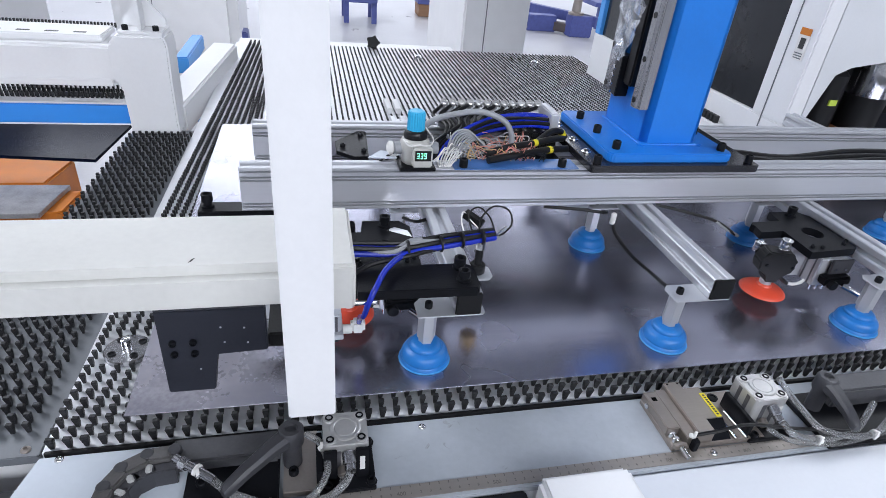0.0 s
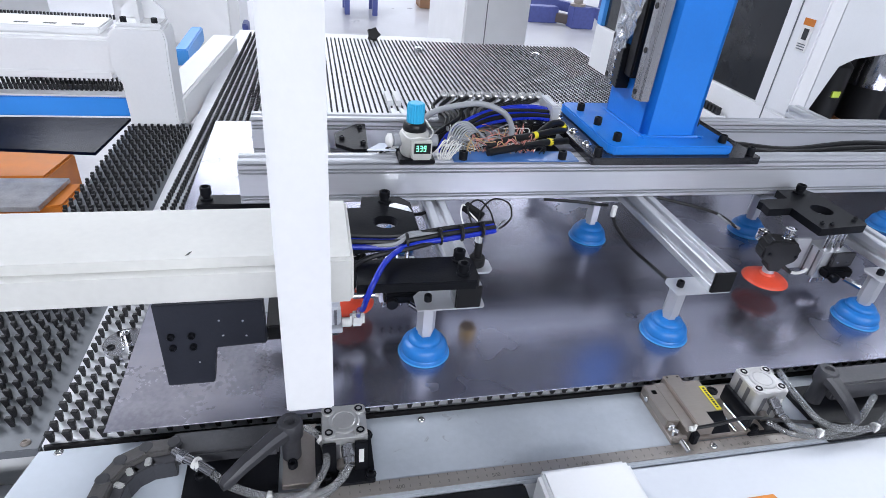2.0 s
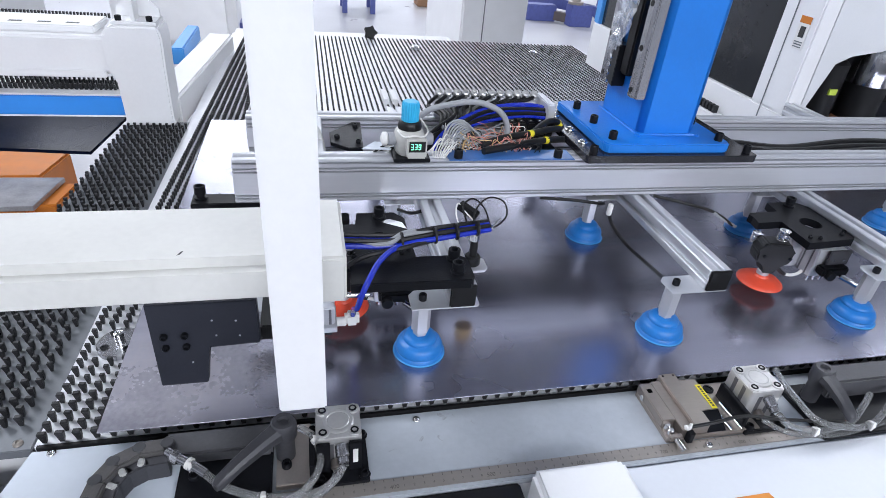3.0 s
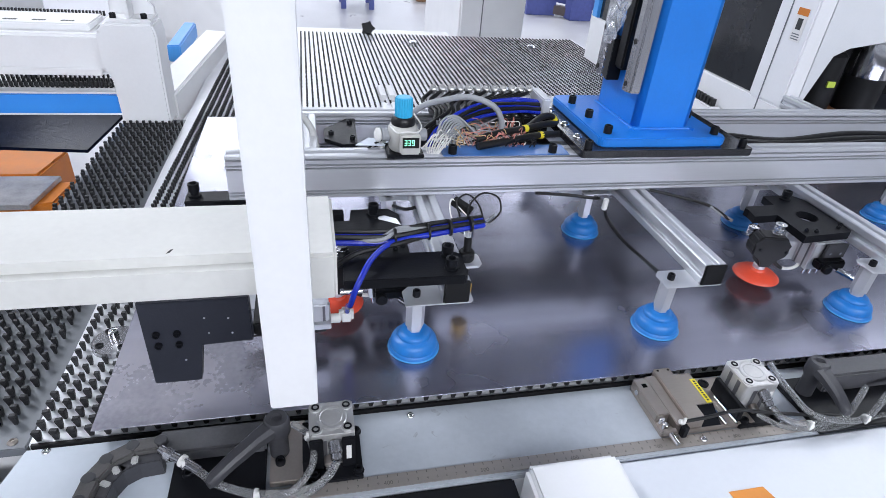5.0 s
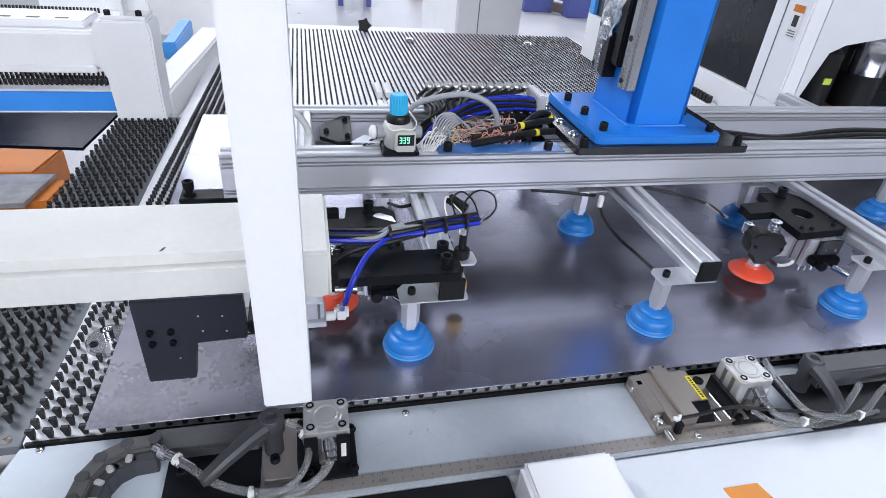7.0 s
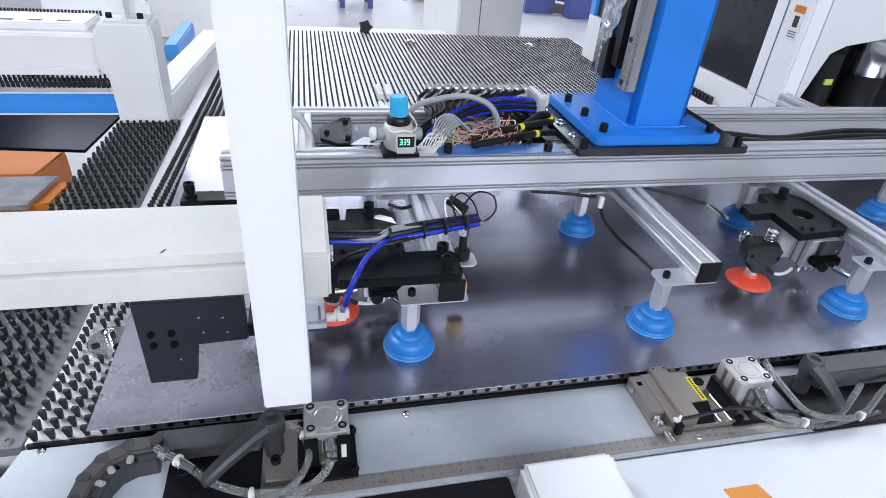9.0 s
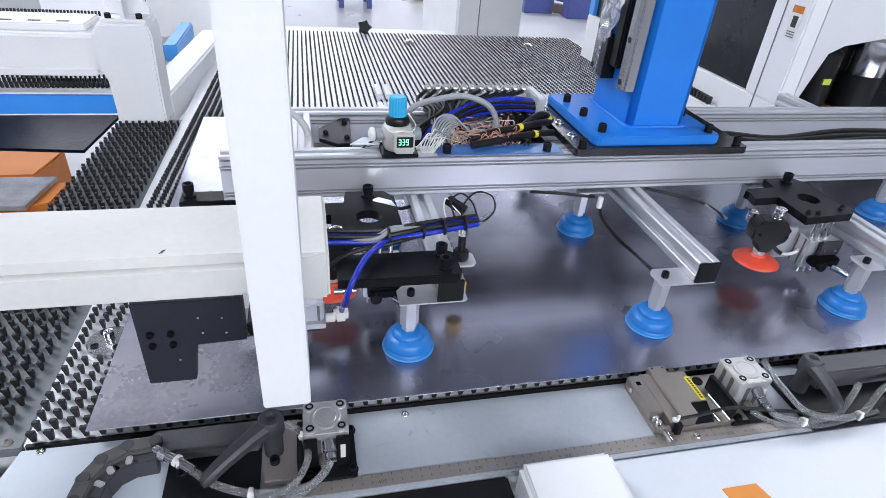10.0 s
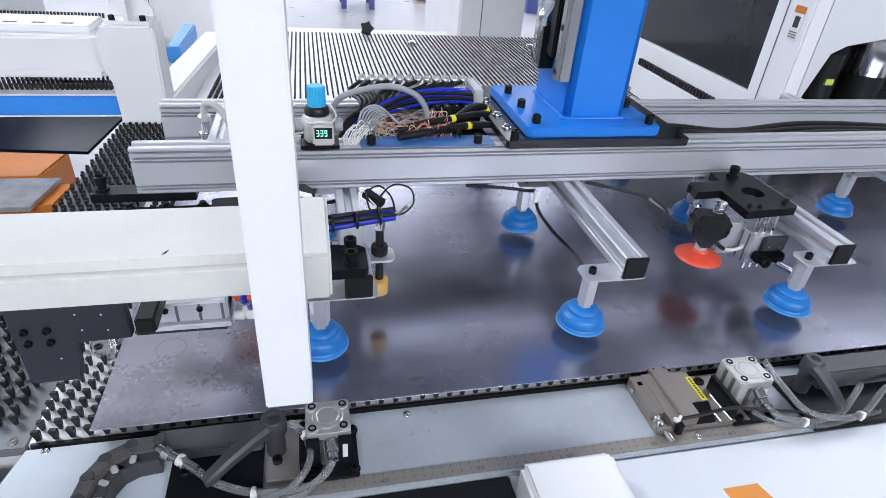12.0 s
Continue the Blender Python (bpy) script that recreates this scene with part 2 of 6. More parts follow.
def part(name, bm, material, parent=None, label="", smooth=False):
    me = bpy.data.meshes.new(name)
    bmesh.ops.recalc_face_normals(bm, faces=bm.faces[:])
    bm.to_mesh(me)
    bm.free()
    me.materials.append(material)
    if smooth:
        for f in me.polygons:
            f.use_smooth = True
        me.set_sharp_from_angle(angle=radians(38))
    ob = new(name, me)
    ob.parent = parent
    return tagged(ob, label)


def twin(name, src, parent, at=(0, 0, 0), rz=0.0):
    """Another object on the same mesh."""
    ob = new(name, src.data)
    ob.parent = parent
    ob.matrix_basis = pose(*at, 0, 0, rz)
    return ob


def box(x0, x1, y0, y1, z0, z1, bev=0.0, seg=2, bm=None):
    b = bmesh.new()
    bmesh.ops.create_cube(b, size=1.0)
    bmesh.ops.transform(b, matrix=Matrix.LocRotScale(((x0 + x1) / 2, (y0 + y1) / 2, (z0 + z1) / 2), None, (x1 - x0, y1 - y0, z1 - z0)), verts=b.verts)
    if bev:
        bmesh.ops.bevel(b, geom=b.edges[:], offset=bev, segments=seg, affect="EDGES", clamp_overlap=True)
    return joined(bm, b)


def joined(bm, b, m=None):
    if m is not None:
        bmesh.ops.transform(b, matrix=m, verts=b.verts)
    if bm is None:
        return b
    tmp = bpy.data.meshes.new("tmp")
    b.to_mesh(tmp)
    b.free()
    bm.from_mesh(tmp)
    bpy.data.meshes.remove(tmp)
    return bm


def lathe(profile, seg=24, bm=None, m=None):
    """A turned body about z from (radius, height) pairs, closed at both ends."""
    b = bmesh.new()
    rings = []
    for r, z in profile:
        rings.append([b.verts.new((r * math.cos(2 * math.pi * i / seg), r * math.sin(2 * math.pi * i / seg), z)) for i in range(seg)])
    for a, c in zip(rings, rings[1:]):
        for i in range(seg):
            b.faces.new((a[i], a[(i + 1) % seg], c[(i + 1) % seg], c[i]))
    b.faces.new(rings[0][::-1]), b.faces.new(rings[-1])
    return joined(bm, b, m)


def rod(p, q, r, seg=12, bm=None, bev=0.0):
    p, q = Vector(p), Vector(q)
    d = q - p
    prof = [(r, 0), (r, d.length)] if not bev else [(r - bev, 0), (r, bev), (r, d.length - bev), (r - bev, d.length)]
    return lathe(prof, seg, bm, Matrix.Translation(p) @ d.to_track_quat("Z", "Y").to_matrix().to_4x4())


def extrude(points, z0, z1, bev=0.0, bm=None, m=None):
    """A plate from a plan outline."""
    b = bmesh.new()
    low = [b.verts.new((x, y, z0)) for x, y in points]
    top = [b.verts.new((x, y, z1)) for x, y in points]
    k = len(points)
    b.faces.new(low[::-1]), b.faces.new(top)
    for i in range(k):
        b.faces.new((low[i], low[(i + 1) % k], top[(i + 1) % k], top[i]))
    if bev:
        bmesh.ops.bevel(b, geom=b.edges[:], offset=bev, segments=2, affect="EDGES", clamp_overlap=True)
    return joined(bm, b, m)


def curve_points(ctrl, n=8):
    """A smooth line through the control points."""
    c = [Vector(p) for p in ctrl]
    c = [c[0] * 2 - c[1]] + c + [c[-1] * 2 - c[-2]]
    out = []
    for i in range(1, len(c) - 2):
        p0, p1, p2, p3 = c[i - 1:i + 3]
        for k in range(n):
            t = k / n
            out.append(0.5 * (2 * p1 + (p2 - p0) * t + (2 * p0 - 5 * p1 + 4 * p2 - p3) * t * t + (3 * p1 - p0 - 3 * p2 + p3) * t ** 3))
    return out + [c[-2]]


def tube(ctrl, r, seg=8, n=8, bm=None):
    b = bmesh.new()
    pts = curve_points(ctrl, n)
    rings, up = [], Vector((0.13, 0.21, 1)).normalized()
    for i, p in enumerate(pts):
        d = (pts[min(i + 1, len(pts) - 1)] - pts[max(i - 1, 0)]).normalized()
        s = d.cross(up)
        s = s.normalized() if s.length > 1e-4 else d.orthogonal().normalized()
        up = s.cross(d).normalized()
        rings.append([b.verts.new(p + r * (math.cos(2 * math.pi * k / seg) * s + math.sin(2 * math.pi * k / seg) * up)) for k in range(seg)])
    for a, c in zip(rings, rings[1:]):
        for k in range(seg):
            b.faces.new((a[k], a[(k + 1) % seg], c[(k + 1) % seg], c[k]))
    b.faces.new(rings[0][::-1]), b.faces.new(rings[-1])
    return joined(bm, b)


def cap_screw(r=0.005, h=0.008):
    """A socket head cap screw standing on z = 0, with its hexagon socket sunk in."""
    b = lathe([(r, 0), (r, h * 0.85), (r * 0.88, h), (r * 0.62, h), (r * 0.55, h * 0.45), (0.0005, h * 0.4)], 12)
    return b


def profile_bar(length, w, h, slots_top=1, slots_front=2, slots_back=2, slots_bottom=1, grooves=(0.06, 0.19, 0.27, 0.84, 0.91)):
    """Slotted aluminium extrusion along +x from 0, its section centred on y and standing on z = 0."""
    def side(a, b_, normal, n):
        a, b_, nrm = Vector(a), Vector(b_), Vector(normal)
        pts, L = [], (b_ - a).length
        d = (b_ - a) / L
        for f in (grooves if n == 0 else ()):
            c, g, dep = L * f, 0.0014, 0.0060
            pts += [a + d * (c - g), a + d * (c - g * 0.6) - nrm * dep, a + d * (c + g * 0.6) - nrm * dep, a + d * (c + g)]
        for i in range(n):
            c = L * (i + 0.5) / n
            g, dep, lip = 0.0042, 0.006, 0.0012
            pts += [a + d * (c - g - lip), a + d * (c - g) - nrm * lip, a + d * (c - g) - nrm * dep, a + d * (c + g) - nrm * dep, a + d * (c + g) - nrm * lip, a + d * (c + g + lip)]
        return pts
    q = 0.0016
    y0, y1 = -w / 2, w / 2
    out = []
    for a, b_, nrm, n in (((y0 + q, 0), (y1 - q, 0), (0, -1), slots_bottom), ((y1, q), (y1, h - q), (1, 0), slots_back),
                          ((y1 - q, h), (y0 + q, h), (0, 1), slots_top), ((y0, h - q), (y0, q), (-1, 0), slots_front)):
        out += [Vector(a)] + side(a, b_, nrm, n) + [Vector(b_)]
    b = bmesh.new()
    A = [b.verts.new((0, p.x, p.y)) for p in out]
    B = [b.verts.new((length, p.x, p.y)) for p in out]
    k = len(out)
    for i in range(k):
        b.faces.new((A[i], A[(i + 1) % k], B[(i + 1) % k], B[i]))
    b.faces.new(A[::-1]), b.faces.new(B)
    return b


# ---- the hall ----
def setting(name, bm, material, label, category):
    return tagged(part(name, bm, material), label, category, kind="structure")


# walls and roof are unseen; they close the hall and bounce its light
FLOOR_Z = -0.85
setting("floor", box(-9, 11, -7, 15, FLOOR_Z - 0.2, FLOOR_Z), FLOORM, "polished grey concrete floor of the factory hall", "floor")
setting("wall_north", box(-9, 11, 15.0, 15.2, FLOOR_Z, 5.2), HALL, "pale grey painted hall wall far off", "wall")
setting("wall_south", box(-9, 11, -7.2, -7.0, FLOOR_Z, 5.2), HALL, "pale grey painted hall wall", "wall")
setting("wall_west", box(-9.2, -9.0, -7, 15, FLOOR_Z, 5.2), HALL, "pale grey painted hall wall", "wall")
setting("wall_east", box(11.0, 11.2, -7, 15, FLOOR_Z, 5.2), HALL, "pale grey painted hall wall", "wall")
setting("ceiling", box(-9, 11, -7, 15, 5.2, 5.4), ROOF, "unseen grey hall roof kept dark for reflections", "ceiling")

# ---- loading table with its brush field ----
def slant(x, y):
    """The side of the table runs a little askew."""
    return x + 0.034 * (y - 0.11)


table = thing("brush_table", (0.3, 1.0, FLOOR_Z), "pale metal loading table studded with black bristle tufts", "work table")
OFF = Vector((-0.3, -1.0, -FLOOR_Z))


def tpart(name, bm, material, label="", smooth=False):
    bmesh.ops.translate(bm, verts=bm.verts, vec=OFF)
    return part(name, bm, material, table, label, smooth)


tpart("table_top", extrude([(-0.352, 0.096), (1.02, 0.096), (1.02, 1.97), (-0.335, 1.97)], -0.012, 0.0, 0.001), TABLE, "bright galvanised top plate")
tpart("table_body", box(-0.25, 0.98, 0.13, 1.93, FLOOR_Z, -0.0125), WHITE, "white box frame below")
tpart("side_plate", extrude([(-0.500, 0.094), (-0.3535, 0.094), (slant(-0.3535, 1.03), 1.03), (slant(-0.505, 1.03), 1.03)], -0.012, -0.001, 0.001), GREYPAINT, "grey side plate")
tpart("side_body", box(-0.45, -0.37, 0.13, 1.0, FLOOR_Z, -0.0125), WHITE, "white side frame")
tpart("front_skirt", box(-0.95, -0.346, 0.045, 0.088, FLOOR_Z, -0.04, 0.002), GREYPAINT, "grey painted skirt")
tpart("far_edge_strip", box(-0.33, 0.50, 1.972, 2.055, -0.03, -0.002, 0.002), WHITE, "white far edge strip")
tpart("edge_strip", box(-0.348, 1.5, 0.0915, 0.0955, -0.012, 0.0032, 0.0005), BLACKPL, "black edge strip")
FARY = 1.97


def tuft_mesh():
    """One tapered bristle tuft, wide at the root and leaning a little."""
    b = bmesh.new()
    rings = []
    for z, rx, ry, dy in ((0, 0.0017, 0.0014, 0), (0.006, 0.0026, 0.0019, 0), (0.0135, 0.0034, 0.0024, -0.0010), (0.0150, 0.0028, 0.0018, -0.0012)):
        rings.append([b.verts.new((sx * rx, sy * ry + dy, z)) for sx, sy in ((-1, -1), (1, -1), (1, 1), (-1, 1))])
    for a, c in zip(rings, rings[1:]):
        for i in range(4):
            b.faces.new((a[i], a[(i + 1) % 4], c[(i + 1) % 4], c[i]))
    b.faces.new(rings[0][::-1]), b.faces.new(rings[-1])
    return b


def tuft_sites():
    rng = random.Random(4)
    near, far, low = [], [], []
    dx, dy = 0.0160, 0.0134
    jit = lambda: rng.uniform(-0.0003, 0.0003)
    for j in range(int((FARY - 0.104) / dy)):
        y = 0.1015 + j * dy
        step = dx if y < 0.45 else 0.0146
        for k in range(104):
            x = -0.343 + k * step
            left, front = x < -0.236, y < 0.158
            px = slant(x, y) if left and not front else x
            if math.hypot(px + 0.305, y - 0.243) < 0.031 or px > 1.012:
                continue
            if left or front:
                (near if y < 0.33 and x < 0.45 else far).append((px + jit(), y + jit(), 0.0))
            elif y > 0.98:
                low.append((px + jit(), y + jit(), 0.0))
    for j in range(int(0.88 / dy)):
        y = 0.128 + j * dy
        for k in range(10):
            x = slant(-0.374 - k * (0.0150 if y < 0.3 else 0.0132) - (0.004 if j % 2 else 0), y)
            (near if y < 0.24 else far).append((x + jit(), y + jit(), -0.001))
    return near, far, low


near_tufts, far_tufts, low_tufts = tuft_sites()
near_tufts.sort(key=lambda p: p[1])
first = tpart("brush_tuft", tuft_mesh(), BRUSHBLK, "black bristle tuft")
first.data.transform(Matrix.Translation(-OFF))
first.matrix_basis = pose(*(Vector(near_tufts[0]) + OFF))
for sx, sy, sz in near_tufts[1:300]:
    twin("brush_tuft", first, table, Vector((sx, sy, sz)) + OFF, random.uniform(-7, 7)).scale.x = 1.2 if sy < 0.106 else 1.0
base = [v.co.copy() for v in first.data.vertices]
quads = [tuple(p.vertices) for p in first.data.polygons]
verts, faces = [], []
for n, (sx, sy, sz) in enumerate(near_tufts[300:] + far_tufts + low_tufts):
    k, s = len(verts), random.uniform(0.96, 1.04)
    tall = 0.35 if n >= len(near_tufts[300:] + far_tufts) else 0.95
    verts += [(v.x * s * (1.15 if sy < 0.106 else 0.8) + sx + OFF.x, v.y * s + sy + OFF.y, v.z * s * tall + sz + OFF.z) for v in base]
    faces += [tuple(i + k for i in q) for q in quads]
me = bpy.data.meshes.new("brush_field")
me.from_pydata(verts, [], faces)
me.materials.append(BRUSHBLK)
rest = new("brush_field", me)
rest.parent = table
tagged(rest, "field of black bristle tufts in rows", kind="stuff")

# ---- the sheet that slides on the brushes ----
sheet = part("sheet_metal", box(-0.29, 1.62, 0.083, 0.99, 0.0158, 0.0172, 0.0003, 1), SHEET)
sheet.data.transform(Matrix.Translation((-0.6, -0.5, -0.0158)))
sheet.matrix_basis = pose(0.6, 0.5, 0.0158)
tagged(sheet, "large dark oily rolled steel sheet lying on the brushes", "metal sheet")

# ---- front rail: pale panel with steel rule ----
rail = thing("front_rail", (0.5, 0.03, FLOOR_Z), "pale grey front rail plate carrying a steel rule", "machine rail")
R0 = Vector((-0.5, -0.03, -FLOOR_Z))


def rpart(name, bm, material, label="", smooth=False, parent=None):
    bmesh.ops.translate(bm, verts=bm.verts, vec=R0)
    return part(name, bm, material, parent or rail, label, smooth)


rpart("top_plate", extrude([(-0.150, 0.0905), (1.6, 0.0905), (1.6, -0.012), (-0.150, -0.012)], -0.008, 0.0, 0.001), PANEL, "pale grey plate")
# end of the same plate, its bright reflection put into the colour
rpart("end_plate", extrude([(-0.352, 0.0905), (-0.1505, 0.0905), (-0.1505, -0.012), (-0.376, -0.012)], -0.008, 0.0, 0.001), PALESHEENFILM, "grey end plate, coloured paler for its reflected sheen")
rpart("rail_body", box(-0.30, 1.6, -0.01, 0.08, FLOOR_Z, -0.0085), WHITE, "white beam under the plate")
rpart("rule", box(-0.12, 1.3, -0.0075, 0.0075, 0.0003, 0.0013), RULER, "worn steel millimetre rule")
tick = rpart("tick", box(-0.1104, -0.1096, 0.0040, 0.0070, 0.00135, 0.0015), RULEINK)
for k in range(1, 71):
    twin("tick", tick, rail, (0.01 * k, 0, 0))


def lettering(text, size, at, material, parent, rx=0, rz=0, name="lettering", thick=0.0001):
    cu = bpy.data.curves.new(name, "FONT")
    cu.body, cu.size, cu.extrude, cu.align_x, cu.align_y = text, size, thick, "CENTER", "CENTER"
    tmp = new(name, cu)
    dg = bpy.context.evaluated_depsgraph_get()
    me = bpy.data.meshes.new_from_object(tmp.evaluated_get(dg))
    bpy.data.objects.remove(tmp)
    me.materials.clear()
    me.materials.append(material)
    ob = new(name, me)
    ob.parent = parent
    ob.matrix_basis = pose(*at, rx, 0, rz)
    return ob


for k in range(300, 1100, 10):
    xx = (k - 400) / 1000
    if k % 100 == 0:
        lettering(str(k), 0.0062, Vector((xx, -0.0025, 0.0015)) + R0, RULEINK, rail, name="numeral")
    else:
        lettering(str(k // 10 % 10), 0.0042, Vector((xx, -0.0025, 0.0015)) + R0, RULEINK, rail, name="numeral")


def pan_screw(at, r=0.0045, parent=None, name="screw", mat=CHROME):
    b = lathe([(r, 0), (r, 0.0008), (r * 0.75, 0.0022), (r * 0.4, 0.0028), (r * 0.35, 0.0016), (0.0003, 0.0014)], 12)
    ob = part(name, b, mat, parent, smooth=True)
    ob.location = at
    return ob


for p in ((-0.3364 + 0.0, 0.0917, 0.0), (0.0355, 0.080, 0.0), (0.3578, -0.0006, 0.0013)):
    pan_screw(Vector(p) + R0 + Vector((0.004 if p[0] < -0.3 else 0, -0.006 if p[0] < -0.3 else 0, 0)), 0.0045, rail)

# white guard apron in front of the rule, with an orange mark
apron = thing("guard_apron", (0.6, -0.08, FLOOR_Z), "glossy white sheet metal guard in front of the rail", "machine guard")
A0 = Vector((-0.6, 0.08, -FLOOR_Z))


def apart(name, bm, material, label="", smooth=True):
    bmesh.ops.translate(bm, verts=bm.verts, vec=A0)
    return part(name, bm, material, apron, label, smooth)


apart("cover", extrude([(0.160, -0.0125), (1.6, -0.0125), (1.6, -0.26), (0.160, -0.26)], -0.03, 0.0, 0.004), APRONWHITE)
apart("lower_panel", box(0.165, 1.6, -0.255, -0.02, FLOOR_Z, -0.0305), APRONWHITE)
apart("orange_mark", extrude([(0.345, -0.066), (0.386, -0.066), (0.396, -0.10), (0.35, -0.10)], 0.0002, 0.0008), surface("orange_film", (0.72, 0.26, 0.03), 0.45, vary=0.1), "orange sticker")
BOXWHITE = surface("bright_white_plastic", (0.84, 0.84, 0.85), 0.45, vary=0.03, size=9, bump=0.03)
apart("white_box", box(0.130, 0.229, -0.11, -0.026, -0.03, 0.037, 0.006, 3), BOXWHITE, "bright white cover box")
# near-black solid fills the dark gap left of the white box
apart("dark_gap_fill", box(-0.34, 0.1285, -0.2, -0.0125, -0.05, -0.003, 0.002), BLACKPL, "solid black box filling the gap below the rule")


# ---- white gallows: horizontal box beam with a hanging post ----
gallows = thing("white_gallows", (-0.15, 0.06, 0.13), "cream white painted box arm with a hanging square post", "machine arm")
G0 = Vector((0.15, -0.06, -0.13))


def gpart(name, bm, material, label="", smooth=True):
    bmesh.ops.translate(bm, verts=bm.verts, vec=G0)
    return part(name, bm, material, gallows, label, smooth)


gpart("arm", box(-1.4, -0.075, 0.058, 0.163, 0.192, 0.236, 0.010, 4), WARMWHITE, "cream white box arm")
gpart("post", box(-0.1015, -0.0635, -0.0126, 0.0254, 0.133, 1.6, 0.0014, 2), WHITE, "white square post")
gpart("end_block", box(-0.0745, -0.042, 0.056, 0.165, 0.190, 0.238, 0.003, 3), WARMWHITE, "white end block")
gpart("paint_fleck", extrude([(-0.179, 0.072), (-0.1765, 0.0735), (-0.1745, 0.0785), (-0.1765, 0.0775)], 0.2361, 0.2364), INK, "tiny dark fleck")
gpart("post_bracket", box(-0.0985, -0.066, 0.0256, 0.0575, 0.20, 0.30, 0.002), WHITE)


# ---- travelling suction gantry ----
gantry = thing("suction_gantry", (0.0, 0.0, 0.0), "travelling aluminium gripper frame with blue suction cups", "suction gripper")
BZ0, BZ1, BY = 0.127, 0.190, 0.370


def front_bar(name, x, y, z, length, w, h, **kw):
    ob = part(name, profile_bar(length, w, h, **kw), ALU, gantry, "slotted aluminium extrusion")
    ob.location = (x, y, z)
    return ob


front_bar("front_beam", -0.170, BY + 0.015, BZ0, 1.85, 0.030, BZ1 - BZ0, slots_front=0)
front_bar("rear_beam", -0.165, 0.552, BZ0, 1.85, 0.030, BZ1 - BZ0, slots_front=0)
XBARS = (0.082, 0.4215, 0.728, 1.06)
for xb in XBARS:
    ob = part("cross_bar", profile_bar(0.62, 0.031, 0.031, slots_front=1, slots_back=1), ALUY, gantry, "slotted aluminium cross bar")
    ob.matrix_basis = pose(xb + 0.0155, 0.160, 0.0955, 0, 0, 90)
    cap = part("end_cap", box(-0.0155, 0.0155, -0.004, 0, 0, 0.031, 0.0015), BLACKPL, gantry, "black plastic end cap")
    cap.location = (xb + 0.0155, 0.160, 0.0955)
ob = part("tie_bar", profile_bar(0.148, 0.030, 0.030, slots_front=1, slots_back=1), ALUY, gantry, "short slotted tie bar")
ob.matrix_basis = pose(-0.066, 0.388, 0.1598, 0, 0, 90)


# column plate and blue column
def plate(name, pts, z0, z1, mat, label="", bev=0.001):
    return part(name, extrude(pts, z0, z1, bev), mat, gantry, label)


def rounded(x0, x1, y0, y1, r=0.01, n=4):
    pts = []
    for cx, cy, a in ((x1 - r, y1 - r, 0), (x0 + r, y1 - r, 90), (x0 + r, y0 + r, 180), (x1 - r, y0 + r, 270)):
        pts += [(cx + r * math.cos(radians(a + 90 * i / n)), cy + r * math.sin(radians(a + 90 * i / n))) for i in range(n + 1)]
    return pts


plate("base_plate", rounded(0.318, 0.603, 0.349, 0.60, 0.006), BZ1 + 0.0002, BZ1 + 0.0115, SHINYBLACK, "black steel base plate", 0.0008)
plate("column_foot", rounded(0.349, 0.559, 0.359, 0.560, 0.012), BZ1 + 0.0118, BZ1 + 0.026, BLUE, "blue painted foot plate", 0.002)
CZ = BZ1 + 0.026
col = part("column", extrude(rounded(0.4185, 0.514, 0.398, 0.530, 0.010, 6), CZ + 0.0003, 1.6), BLUE, gantry, "blue painted square column")
for poly in col.data.polygons:
    poly.use_smooth = abs(poly.normal.z) < 0.5 and poly.area < 0.02
part("weld_bead", extrude(rounded(0.4160, 0.5165, 0.3955, 0.5325, 0.0125, 6), CZ + 0.0001, CZ + 0.0028, 0.0011), BLUE, gantry, "painted weld bead")
for p in ((0.333, 0.402), (0.334, 0.455), (0.334, 0.520), (0.575, 0.500), (0.577, 0.420)):
    part("plate_screw", lathe([(0.0072, 0), (0.0072, 0.0012), (0.005, 0.0014), (0.005, 0.0042), (0.0032, 0.0052), (0.0005, 0.0054)], 14, None, Matrix.Translation((*p, BZ1 + 0.0116))), CHROME, gantry, "bright screw with a washer", True)
part("weld_seam", tube([(0.4178, 0.530, CZ), (0.4178, 0.3995, CZ), (0.4195, 0.3975, CZ), (0.5130, 0.3975, CZ), (0.5147, 0.3995, CZ), (0.5147, 0.530, CZ)], 0.0026, 8, 3), BLUE, gantry, "lumpy weld bead", True)
screw_me = part("cap_screw", cap_screw(0.0062, 0.012), BLACK, gantry, "black socket head screw", True)
screw_me.location = (0.3688, 0.3817, CZ)
for p in ((0.3688, 0.4498, CZ), (0.3688, 0.5171, CZ), (0.5435, 0.375, CZ), (0.5435, 0.45, CZ), (0.332, 0.361, BZ1 + 0.0115), (0.59, 0.362, BZ1 + 0.0115), (0.330, 0.575, BZ1 + 0.0115)):
    twin("cap_screw", screw_me, gantry, p)


# suction cups: bellows, hexagonal standoff, bracket plate and screw
cup_bm = lathe([(0.006, 0.0345), (0.0125, 0.0343), (0.0165, 0.0330), (0.0195, 0.0302), (0.0208, 0.0268), (0.0205, 0.0252), (0.0212, 0.0243), (0.0238, 0.0232),
                (0.0264, 0.0205), (0.0281, 0.0168), (0.0291, 0.0125), (0.0294, 0.0090), (0.0290, 0.0075), (0.0297, 0.0066), (0.0306, 0.0050), (0.0312, 0.0024), (0.0316, 0.0008), (0.0305, 0.0004), (0.027, 0.002), (0.012, 0.006)], 36)
bmesh.ops.scale(cup_bm, verts=cup_bm.verts, vec=(1, 1, 0.84))
lip_bm = lathe([(0.0306, 0.0), (0.0322, 0.0003), (0.0324, 0.0012), (0.0312, 0.0022), (0.0306, 0.0018)], 36)
